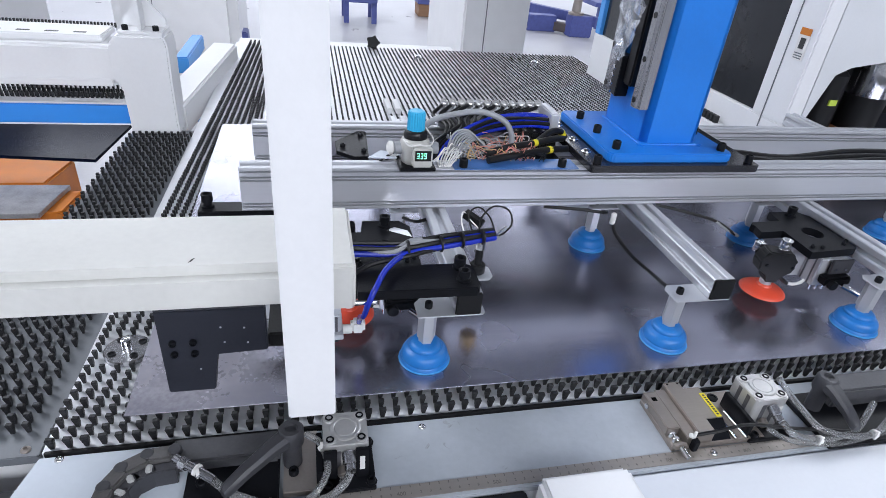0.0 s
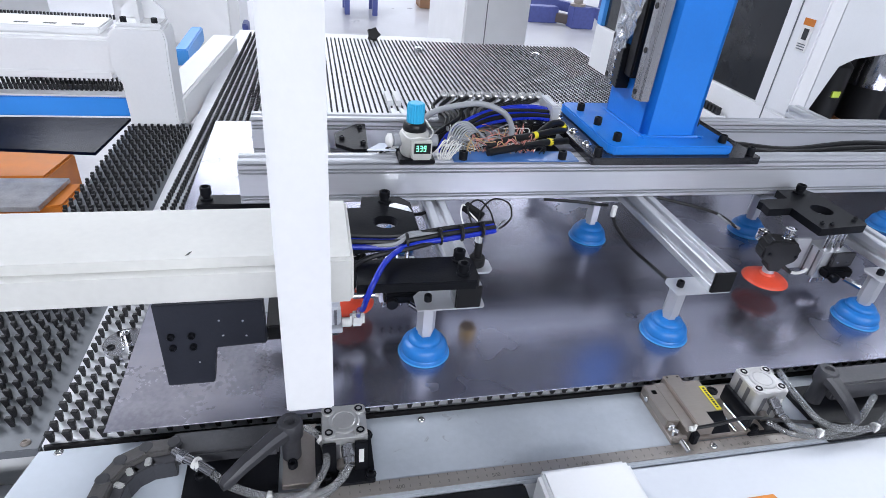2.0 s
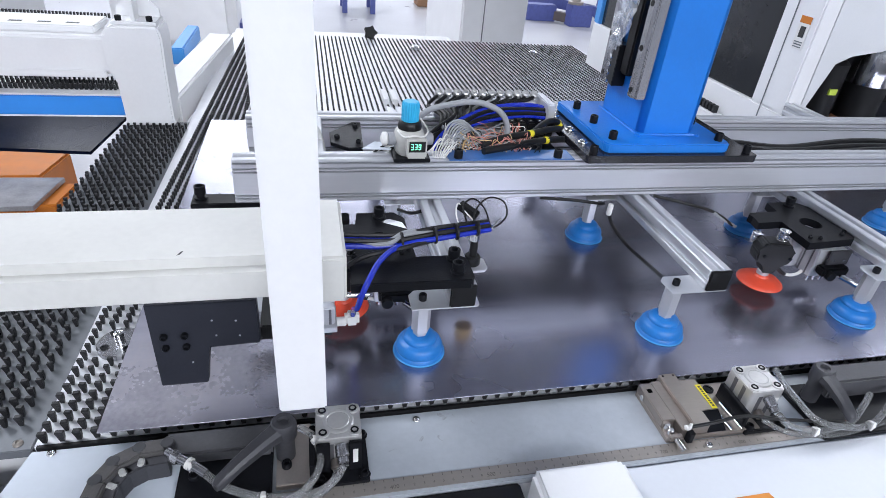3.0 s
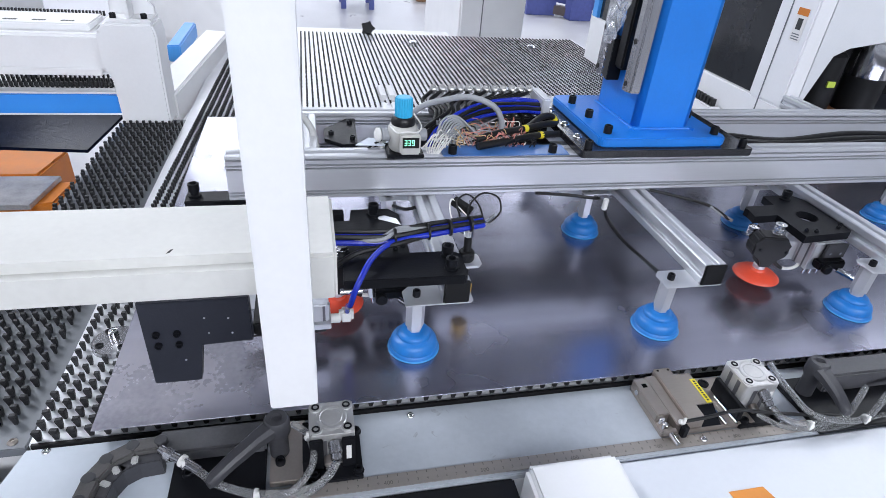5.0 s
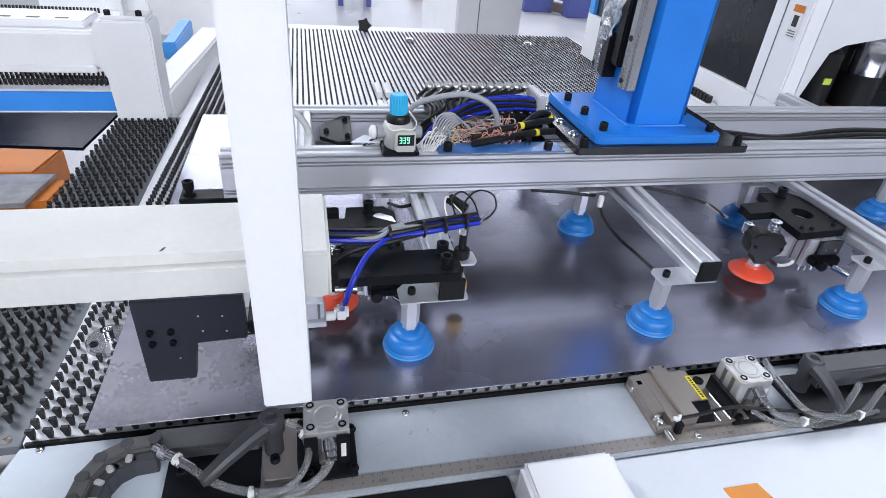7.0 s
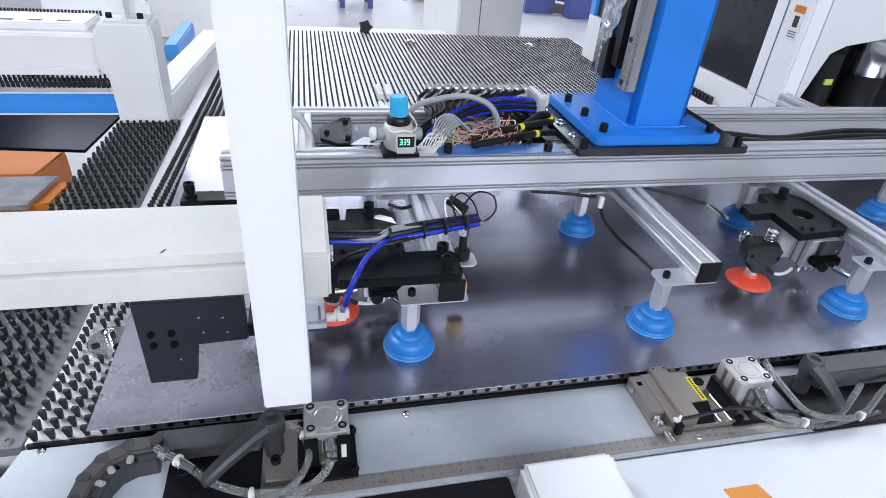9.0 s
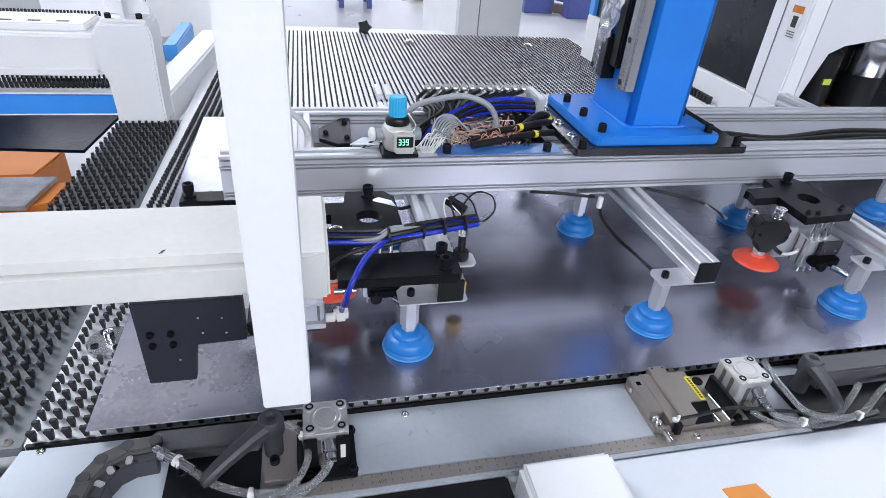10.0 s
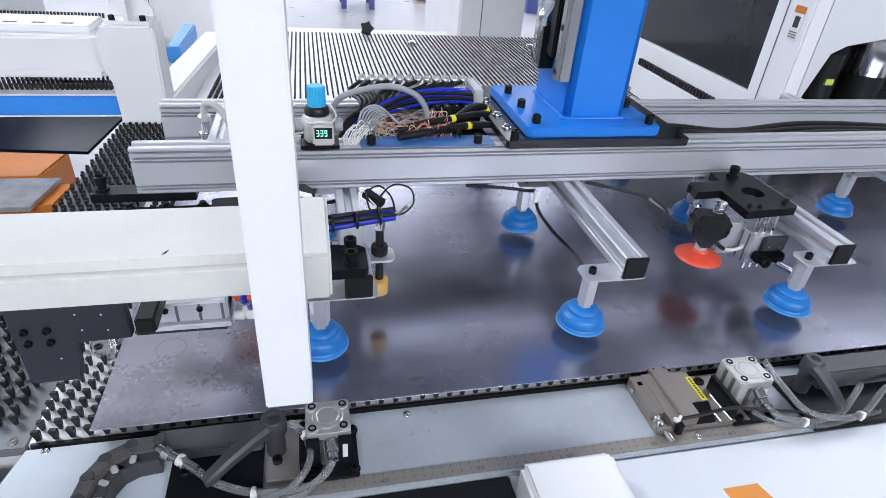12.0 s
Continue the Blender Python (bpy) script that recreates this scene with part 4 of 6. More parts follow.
# gusset, inner tie bar and end pieces
gp("gusset", extrude([(-0.040, 0.452), (-0.015, 0.430), (0.006, 0.432), (0.010, 0.536), (-0.004, 0.536), (-0.040, 0.492)], 0.176, 0.182, 0.0006), BLACK, "black steel gusset plate", False)
for p in ((0.0, 0.45, 0.182), (0.0, 0.515, 0.182), (-0.03, 0.47, 0.182)):
    s = gp("cap_screw", cap_screw(0.004, 0.005), BLACK)
    s.location = p
gp("end_plate", box(-0.228, -0.10, 0.372, 0.402, 0.1145, 0.1265, 0.001), BLACK, "black end plate", False)
for p in ((-0.2165, 0.388), (-0.158, 0.386)):
    gp("stop_bolt", lathe([(0.0085, 0), (0.0085, 0.003), (0.0055, 0.0035), (0.0055, 0.008), (0.0075, 0.0085), (0.0075, 0.019), (0.005, 0.020), (0.0045, 0.015), (0.0005, 0.015)], 14, None, Matrix.Translation((*p, 0.1265))), BLACK, "black stop bolt")
gp("dark_rail", box(-0.20, -0.02, 0.345, 0.365, 0.098, 0.112, 0.0015), BLACK, "dark steel rail", False)
for i in range(4):
    gp("rail_nut", lathe([(0.0075, 0), (0.0075, 0.005), (0.004, 0.006), (0.004, 0.010)], 6, None, Matrix.Translation((-0.18 + 0.045 * i, 0.355, 0.112))), BLACK, "black nut")
vblock = gp("valve_block", box(-0.140, -0.048, 0.185, 0.222, 0.058, 0.084, 0.002), ALU, "small aluminium valve block", False)
for k in range(4):
    gp("block_slot", box(-0.1275 + 0.024 * k, -0.1245 + 0.024 * k, 0.1842, 0.1848, 0.0600, 0.0820), SLOT, "", False, vblock)
gp("valve_strip", box(-0.136, -0.046, 0.180, 0.226, 0.0505, 0.0575, 0.001), ALU, "pale metal strip", False)
gp("valve_base", box(-0.150, -0.050, 0.184, 0.226, 0.0430, 0.0500, 0.002), BLACKPL, "black valve base", False)
for i in range(2):
    s = gp("cap_screw", cap_screw(0.0035, 0.003), BLACK)
    s.matrix_basis = pose(-0.1135 + 0.036 * i, 0.185, 0.076, 90, 0, 0)
gp("bracket_spacer", box(-0.127, -0.108, 0.128, 0.190, 0.092, 0.11, 0.002), BLACKPL, "black spacer behind the bracket", False)

inlet = gp("air_inlet", rod((-0.092, 0.470, 0.150), (-0.092, 0.470, 0.196), 0.0065, 14, None, 0.001), CHROME, "bright threaded air inlet")
gp("inlet_nut", lathe([(0.0095, 0), (0.0105, 0.001), (0.0105, 0.008), (0.0095, 0.009)], 6, None, Matrix.Translation((-0.092, 0.470, 0.164))), CHROME, "bright hexagon nut", False, inlet)
gp("inlet_collar", lathe([(0.0080, 0), (0.0090, 0.001), (0.0090, 0.007), (0.0060, 0.010)], 16, None, Matrix.Translation((-0.092, 0.470, 0.190))), ALUCYL, "grey push-in collar", True, inlet)
gp("supply_hose", tube([(-0.092, 0.470, 0.196), (-0.088, 0.466, 0.214), (-0.074, 0.458, 0.216), (-0.058, 0.448, 0.198), (-0.050, 0.440, 0.160), (-0.046, 0.436, 0.140)], 0.0048, 10, 8), HOSE, "pale grey supply hose")
gp("film_scrap", extrude([(0.000, 0.404), (0.040, 0.402), (0.048, 0.418), (0.020, 0.426)], 0.168, 0.1695, 0.0, None, Matrix.Rotation(radians(4), 4, "X")), PALESHEENFILM, "scrap of pale blue film", False)
for k, (mat, word) in enumerate(((BLACKPL, "thin black cable"), (WIREWHITE, "thin white cable"), (BLACKPL, "thin black cable"), (WIREWHITE, "thin white cable"))):
    gp("side_cable", tube([(0.040 + 0.002 * k, 0.392, 0.206 - 0.004 * k), (0.026, 0.396 + 0.003 * k, 0.196 - 0.003 * k), (0.008 - 0.004 * k, 0.398 + 0.003 * k, 0.180), (-0.006, 0.402, 0.160)], 0.0016, 7, 7), mat, word)
gp("loop_tube", tube([(-0.112, 0.480, 0.152), (-0.118, 0.450, 0.164), (-0.096, 0.430, 0.166), (-0.070, 0.432, 0.158), (-0.055, 0.452, 0.152)], 0.0030, 8, 8), WIREWHITE, "white looped tube")

# black clamp plate on the first cross bar
gp("clamp_plate", extrude([(-0.032, 0.152), (0.104, 0.150), (0.108, 0.156), (0.108, 0.196), (0.098, 0.203), (-0.03, 0.203)], 0.1275, 0.1395, 0.001), BLACK, "black steel clamp plate", False)
for p in ((0.091, 0.193, 0.1395), (0.090, 0.166, 0.1395)):
    gp("clamp_bolt", lathe([(0.0085, 0), (0.0085, 0.0025), (0.006, 0.003), (0.006, 0.006), (0.0072, 0.0065), (0.0072, 0.014), (0.0045, 0.0145), (0.004, 0.009), (0.0005, 0.009)], 14, None, Matrix.Translation(p)), BLACK, "black socket bolt on a washer")
gp("clamp_pin", rod((-0.036, 0.152, 0.126), (-0.012, 0.152, 0.126), 0.0035, 10), CHROME, "bright pin")
gp("sensor_bracket", extrude([(0.113, 0.225), (0.143, 0.225), (0.149, 0.232), (0.149, 0.252), (0.143, 0.258), (0.113, 0.258)], 0.0955, 0.0985, 0.0006), ALU, "flat aluminium sensor bracket", False)
gp("sensor_rod", rod((0.130, 0.242, 0.045), (0.130, 0.242, 0.135), 0.0052, 12), BLACKPL, "black probe rod")
gp("sensor_nut", lathe([(0.009, 0), (0.0105, 0.002), (0.0105, 0.012), (0.009, 0.0135)], 16, None, Matrix.Translation((0.130, 0.242, 0.0985))), BLACKPL, "black round nut")
AMBER = surface("amber_plastic", (0.62, 0.38, 0.10), 0.22, vary=0.12)
gp("probe_tip", lathe([(0.0105, 0), (0.0118, 0.0015), (0.0118, 0.0205), (0.0105, 0.022), (0.006, 0.0225)], 24, None, Matrix.Translation((0.130, 0.242, 0.0390))), AMBER, "amber plastic probe tip")
gp("sensor_top", lathe([(0.0065, 0), (0.0065, 0.012), (0.004, 0.014)], 12, None, Matrix.Translation((0.130, 0.242, 0.135))), CHROME, "bright connector")

# cable bundle over the clamp plate
for k, (mat, r, dz, dy) in enumerate(((TUBEBLUE, 0.0037, 0, 0), (TUBEBLUE, 0.0037, 0.003, 0.008), (BLACKPL, 0.0032, 0.006, 0.002), (BLACKPL, 0.003, 0.008, 0.012))):
    gp("bundle_tube", tube([(-0.046, 0.216 + dy, 0.150 + dz), (0.023, 0.211 + dy, 0.150 + dz), (0.080, 0.223 + dy, 0.151 + dz), (0.148, 0.240 + dy, 0.151 + dz * 0.6)], r, 8, 8), mat, "dark blue air tube" if mat is TUBEBLUE else "black cable")
gp("bundle_tube", tube([(-0.026, 0.203, 0.058), (-0.026, 0.185, 0.080), (-0.025, 0.155, 0.105), (-0.021, 0.144, 0.130), (-0.012, 0.152, 0.1465), (0.004, 0.182, 0.151), (0.030, 0.206, 0.153), (0.08, 0.217, 0.155)], 0.0034, 10, 8), TUBEBLUE, "dark blue air tube curling down")
for dy in (0.0, 0.006):
    gp("bundle_wire", tube([(-0.045, 0.226 + dy, 0.152), (0.010, 0.209 + dy, 0.154), (0.038, 0.219 + dy, 0.160), (0.075, 0.230, 0.155)], 0.0026, 8, 8), WIREGREY, "grey cable")
gp("bundle_wire", tube([(-0.040, 0.180, 0.141), (-0.013, 0.196, 0.147), (0.029, 0.202, 0.152), (0.07, 0.216, 0.153)], 0.003, 8, 8), BLACKPL, "black cable")
for x0, y0 in ((0.030, 0.214), (0.072, 0.222), (0.100, 0.229), (0.128, 0.236)):
    gp("cable_tie", lathe([(0.0098, 0), (0.0104, 0.0005), (0.0104, 0.0025), (0.0098, 0.003)], 12, None, Matrix.Translation((x0, y0, 0.1555)) @ Matrix.Rotation(radians(90), 4, "Y")), BLACKPL, "black cable tie")
gp("loop_wire", tube([(0.126, 0.243, 0.153), (0.132, 0.258, 0.170), (0.150, 0.268, 0.181), (0.170, 0.266, 0.176), (0.173, 0.256, 0.162), (0.160, 0.246, 0.153), (0.146, 0.243, 0.151)], 0.0012, 6, 8), BLACKPL, "thin black looped lead")
gp("loop_wire", tube([(0.120, 0.244, 0.153), (0.116, 0.262, 0.172), (0.132, 0.276, 0.176), (0.146, 0.268, 0.166), (0.150, 0.250, 0.153)], 0.0012, 6, 8), BLACKPL, "thin black looped lead")
gp("loop_wire", tube([(0.108, 0.238, 0.154), (0.106, 0.256, 0.166), (0.112, 0.272, 0.172), (0.124, 0.262, 0.160), (0.136, 0.246, 0.152)], 0.0010, 6, 8), WIREWHITE, "thin white looped lead")
gp("lead_plug", extrude([(-0.014, -0.006), (0.014, -0.006), (0.014, 0.006), (-0.014, 0.006)], 0.0, 0.010, 0.001, None, Matrix.Translation((0.124, 0.270, 0.158)) @ Matrix.Rotation(radians(-38), 4, "Z") @ Matrix.Rotation(radians(20), 4, "Y")), BLACKPL, "black lead plug", False)
for k in range(3):
    gp("terminal", rod((0.145 + 0.006 * k, 0.240 + 0.004 * k, 0.150 + 0.003 * k), (0.152 + 0.006 * k, 0.244 + 0.004 * k, 0.151 + 0.004 * k), 0.002, 8), CHROME, "bright terminal")
gp("tube_elbow", box(-0.036, -0.018, 0.200, 0.214, 0.040, 0.060, 0.004, 3), WIREWHITE, "white elbow fitting")
gp("elbow_stub", rod((-0.050, 0.206, 0.046), (-0.034, 0.206, 0.046), 0.006, 12, None, 0.001), WIREWHITE, "white fitting stub")
gp("actuator", box(-0.066, -0.048, 0.196, 0.222, 0.040, 0.100, 0.002), ALU, "aluminium actuator block", False)

# loose tubes to the rear cups
for pts in ([(0.372, 0.343, 0.112), (0.378, 0.337, 0.094), (0.398, 0.315, 0.070), (0.412, 0.280, 0.062), (0.398, 0.215, 0.080), (0.392, 0.192, 0.088)],
            [(0.28, 0.40, 0.110), (0.33, 0.386, 0.112), (0.375, 0.380, 0.108), (0.392, 0.40, 0.098)],
            [(0.465, 0.380, 0.120), (0.517, 0.366, 0.112), (0.567, 0.356, 0.100), (0.600, 0.342, 0.082)],
            [(0.105, 0.395, 0.122), (0.098, 0.372, 0.115), (0.072, 0.365, 0.108), (0.055, 0.395, 0.098)]):
    gp("vacuum_tube", tube(pts, 0.0026, 8, 8), BLACKPL, "thin black vacuum tube")
gp("tube_connector", rod((0.3715, 0.3435, 0.126), (0.3715, 0.3435, 0.108), 0.0042, 10, None, 0.0008), WIREWHITE, "white tube connector")
gp("tube_sleeve", tube([(0.567, 0.356, 0.100), (0.585, 0.349, 0.090), (0.605, 0.340, 0.080)], 0.0027, 10, 6), WIREGREY, "pale grey sleeve")
for i in range(6):
    gp("floor_cable", tube([(0.585, 0.415 + 0.011 * i, 0.190 if i < 2 else 0.170), (0.66, 0.418 + 0.013 * i, 0.166 + 0.004 * (i % 2)), (0.78, 0.414 + 0.014 * i, 0.160), (0.95, 0.418 + 0.014 * i, 0.163 + 0.004 * (i % 3)), (1.25, 0.42 + 0.012 * i, 0.160)], 0.0048, 8, 8), BLACKPL, "black cable lying along the frame")
clip = gp("cable_clip", box(0.762, 0.842, 0.452, 0.486, 0.140, 0.150, 0.003), WHITE, "white plastic cable clip")
gp("clip_slot", box(0.785, 0.815, 0.462, 0.476, 0.1502, 0.1515), BLACKPL, "", False, clip)

# linear rails up the column
for y0, y1 in ((0.404, 0.432), (0.502, 0.528)):
    rl = gp("linear_rail", extrude([(0.404, y0), (0.4183, y0), (0.4183, y1), (0.404, y1), (0.404, y1 - 0.005), (0.400, y1 - 0.008), (0.400, y0 + 0.008), (0.404, y0 + 0.005)], 0.268, 1.5, 0.0006), RAILSTEEL, "ground steel linear rail", False)
    for k in range(6):
        gp("rail_hole", lathe([(0.0042, 0), (0.0042, 0.0006), (0.0032, 0.0007), (0.0005, 0.0003)], 12, None, Matrix.Translation((0.3998, (y0 + y1) / 2, 0.279 + 0.06 * k)) @ Matrix.Rotation(radians(-90), 4, "Y")), BLACKPL, "counterbored screw", parent=rl)
gp("drag_chain", box(0.403, 0.4182, 0.446, 0.470, 0.290, 1.2, 0.003), BLACKPL, "black cable carrier", False)
gp("chain_bracket", extrude([(0.396, 0.472), (0.4183, 0.472), (0.4183, 0.500), (0.402, 0.500)], 0.268, 0.33, 0.001), BLACK, "black slotted bracket", False)
for k in range(4):
    gp("bracket_bolt", lathe([(0.004, 0), (0.004, 0.002), (0.0005, 0.0022)], 10, None, Matrix.Translation((0.3905, 0.480, 0.276 + 0.012 * k)) @ Matrix.Rotation(radians(-90), 4, "Y")), CHROME, "bolt")
film = bmesh.new()
rows_ = []
for k in range(34):
    zz = 0.318 + 0.011 * k
    wide = 0.012 + 0.022 * min(1.0, k / 8)
    rows_.append([film.verts.new((0.3985 + wr.uniform(-0.006, 0.006), 0.468 + wide * (i / 4 - 1) + wr.uniform(-0.003, 0.003) + 0.020, zz + wr.uniform(-0.003, 0.003))) for i in range(9)])
for a, c in zip(rows_, rows_[1:]):
    for i in range(8):
        film.faces.new((a[i], a[i + 1], c[i + 1], c[i]))
bmesh.ops.solidify(film, geom=film.faces[:], thickness=0.0004)
gp("film_wrap", film, CLEAR, "crumpled clear film wrap", False)


# ---- side clamps along the front rail ----
def thin_cylinder(x0, label, covered=False):
    t = thing("pneumatic_cylinder", (x0, 0.045, 0.0), label, "air cylinder", "clamp cylinders")
    part("base_bracket", box(-0.030, 0.032, -0.043, 0.024, 0.0003, 0.0065, 0.001), BLACK, t, "black steel base bracket")
    part("side_web", box(-0.0325, -0.0255, -0.036, 0.020, 0.0067, 0.030, 0.001), BLACK, t, "black side web")
    body = extrude(rounded(-0.0245, 0.0245, -0.0235, 0.0235, 0.004), 0.0067, 0.0535, 0.0012)
    c = part("cylinder_body", body, ALUCYL, t, "square aluminium barrel")
    for dx in (-0.012, 0.004):
        part("sensor_groove", box(dx, dx + 0.006, -0.0240, -0.0236, 0.010, 0.045), SLOT, c)
        part("side_groove", box(-0.0250, -0.0246, dx, dx + 0.006, 0.010, 0.050), SLOT, c)
    part("end_cover", lathe([(0.0175, 0.0536), (0.0175, 0.0542), (0.0160, 0.0549), (0.0132, 0.0549), (0.0122, 0.0543), (0.0112, 0.0548), (0.0005, 0.0549)], 28), ALUCYL, c, "round end cover")
    for dx in (-0.017, 0.017):
        for dy in (-0.0155, 0.0155):
            part("corner_lug", lathe([(0.0072, 0.0536), (0.0072, 0.0546), (0.0066, 0.0551)], 14, None, Matrix.Translation((dx, dy, 0))), ALUCYL, c, "", True)
            s = part("corner_screw", cap_screw(0.0046, 0.004), BLACK, c, "black socket screw", True)
            s.location = (dx, dy, 0.0522)
    part("name_label", box(0.0145, 0.0200, -0.0292 if covered else -0.0243, -0.0287 if covered else -0.0237, 0.020, 0.040), WIREWHITE, c, "small white label")
    # near-black strips make the covered barrel's front darker at both sides
    for dx in (-0.0245, 0.0100) if covered else ():
        part("front_strip", box(dx, dx + 0.0145, -0.0285, -0.0244, 0.0067, 0.0500, 0.0008), BLACK, t, "near-black strip on the barrel front")
    fit_ = part("hose_fitting", rod((0.002, -0.0235, 0.043), (0.003, -0.035, 0.037), 0.0072, 12, None, 0.001), RAILSTEEL, t, "metal hose fitting", True)
    part("fitting_collar", rod((0.003, -0.035, 0.037), (0.0035, -0.041, 0.034), 0.0058, 12, None, 0.0008), RAILSTEEL, fit_, "", True)
    part("lower_fitting", rod((-0.004, -0.0235, 0.020), (-0.004, -0.033, 0.017), 0.0058, 12, None, 0.001), STEEL, t, "metal lower fitting", True)
    for dx, dy in ((0.027, -0.036), (-0.020, -0.037), (0.028, 0.018)):
        s = part("foot_screw", lathe([(0.0065, 0), (0.0065, 0.001), (0.0046, 0.0014), (0.0046, 0.0055), (0.003, 0.006), (0.0028, 0.003), (0.0005, 0.003)], 12), BLACK, t, "black socket screw", True)
        s.location = (dx, dy, 0.0065)
    t.scale = (0.9, 0.9, 0.95)
    return t


thin_cylinder(-0.0525, "square aluminium air cylinder beside the black lever", True)
thin_cylinder(0.4355, "square aluminium air cylinder beside the steel clamp block")


def hose(name, pts, r, mat, label, ties=()):
    t = thing(name, pts[-1], label, "hose", "clamp hoses")
    off = Vector(pts[-1])
    r *= 0.86
    part("hose_line", tube([Vector(p) - off for p in pts], r, 10, 8), mat, t, "", True)
    for i in ties:
        p = Vector(pts[i]) - off
        tie = part("zip_tie", lathe([(r * 1.0, 0), (r * 1.35, 0.0004), (r * 1.35, 0.0036), (r * 1.0, 0.004)], 12, None, Matrix.Translation(p) @ (Vector(pts[min(i + 1, len(pts) - 1)]) - Vector(pts[i - 1])).to_track_quat("Z", "Y").to_matrix().to_4x4()), WIREWHITE, t, "white zip tie", True)
        part("tie_tail", box(-0.0015, 0.0015, -0.001, 0.001, 0, 0.012), WIREWHITE, tie).location = p + Vector((0, -r, -0.004))
    return t


CLH = surface("cloudy_clear_hose", (0.72, 0.73, 0.74), 0.14, vary=0.15, fine=900, bump=0.15)
hp = CLH.node_tree.nodes["Principled BSDF"]
hp.inputs["Transmission Weight"].default_value, hp.inputs["IOR"].default_value = 0.85, 1.25
hose("air_hose", [(-0.0495, 0.005, 0.034), (-0.058, -0.002, 0.024), (-0.078, -0.006, 0.013), (-0.123, -0.004, 0.013), (-0.158, 0.008, 0.018), (-0.176, 0.019, 0.026)], 0.0046, CLH, "cloudy grey braided air hose ending at the carrier", (3,))
hose("air_hose", [(-0.091, 0.048, 0.045), (-0.076, 0.036, 0.040), (-0.0715, 0.012, 0.030), (-0.090, -0.006, 0.016), (-0.123, -0.010, 0.010)], 0.0042, CLH, "cloudy grey hose tied beside the cylinder", (1,))
hose("air_hose", [(-0.0565, 0.012, 0.016), (-0.062, -0.002, 0.016), (-0.084, -0.012, 0.010), (-0.114, -0.014, 0.0075)], 0.0036, CLH, "thin cloudy grey air hose")
hose("air_hose", [(0.439, 0.004, 0.034), (0.449, -0.006, 0.026), (0.481, -0.012, 0.018), (0.533, -0.008, 0.018), (0.564, 0.007, 0.028), (0.585, 0.020, 0.030)], 0.0044, CLH, "cloudy grey hose curving to the housing", (2,))
hose("air_hose", [(0.468, 0.056, 0.050), (0.470, 0.020, 0.042), (0.492, -0.008, 0.026), (0.557, -0.014, 0.018), (0.612, 0.010, 0.030), (0.66, 0.02, 0.032)], 0.0044, CLH, "clear hose looping past the lever", (3,))
hose("air_hose", [(0.4315, 0.012, 0.017), (0.450, -0.004, 0.013), (0.480, -0.011, 0.010), (0.523, -0.013, 0.008), (0.60, -0.005, 0.008)], 0.0036, CLH, "thin cloudy grey air hose")
hose("sensor_cable", [(0.331, 0.010, 0.022), (0.357, 0.006, 0.030), (0.398, 0.0075, 0.033), (0.450, 0.000, 0.028), (0.53, -0.006, 0.018)], 0.0024, BLACKPL, "thin black sensor cable", (0,))


def lever(x0, y0, turn, reach, label):
    t = thing("clamping_lever", (x0, y0, 0.003), label, "lever")
    t.rotation_euler = (0, 0, radians(turn))
    part("hub", lathe([(0.0095, 0.004), (0.0095, 0.03), (0.0125, 0.036), (0.0125, 0.052), (0.0105, 0.055), (0.006, 0.055), (0.005, 0.0515), (0.0005, 0.0515)], 24), CHARCOAL, t, "black round hub", True)
    part("spindle", rod((0, 0, -0.0025), (0, 0, 0.004), 0.0075, 14), STEEL, t)
    h = bmesh.new()
    secs = []
    for s, w, hz, zc in ((0.004, 0.0095, 0.009, 0.045), (0.03, 0.0078, 0.0075, 0.044), (0.065, 0.0068, 0.0065, 0.039), (0.088, 0.0062, 0.006, 0.033), (0.094, 0.004, 0.004, 0.031)):
        secs.append([h.verts.new((s * reach, y, zc + z)) for y, z in ((-w, -hz * 0.5), (-w * 0.6, -hz), (w * 0.6, -hz), (w, -hz * 0.5), (w, hz * 0.5), (w * 0.6, hz), (-w * 0.6, hz), (-w, hz * 0.5))])
    for a, c in zip(secs, secs[1:]):
        for i in range(8):
            h.faces.new((a[i], a[(i + 1) % 8], c[(i + 1) % 8], c[i]))
    h.faces.new(secs[0][::-1]), h.faces.new(secs[-1])
    part("handle", h, CHARCOAL, t, "tapered black handle", True)
    return t


lever(-0.105, 0.046, 219, 0.82, "black plastic clamping lever beside the cable carrier")
lever(0.527, 0.044, 266, 0.64, "black plastic clamping lever beside the cylinder")


def housing(x0, x1, y0, y1, tall, label, lead=-0.016):
    t = thing("carrier_housing", ((x0 + x1) / 2, (y0 + y1) / 2, 0.0), label, "housing")
    w, d = (x1 - x0) / 2, (y1 - y0) / 2
    part("base", box(-w - lead, w, -d - 0.05, d, 0.0003, 0.006, 0.001), BLACK, t, "black base plate")
    part("cover", box(-w, w, d - 0.030, d, 0.0062, tall, 0.0025), COVERGREY, t, "dark grey cover")
    for dx in (-w * 0.4, w * 0.3):
        s = part("screw", cap_screw(0.0055, 0.005), BLACK, t, "black socket screw", True)
        s.location = (dx, d - 0.045, 0.006)
    return t


housing(-0.222, -0.118, 0.045, 0.078, 0.022, "black carrier housing under the lever")
housing(0.548, 0.85, 0.035, 0.068, 0.036, "long black carrier housing beside the lever", 0.046)


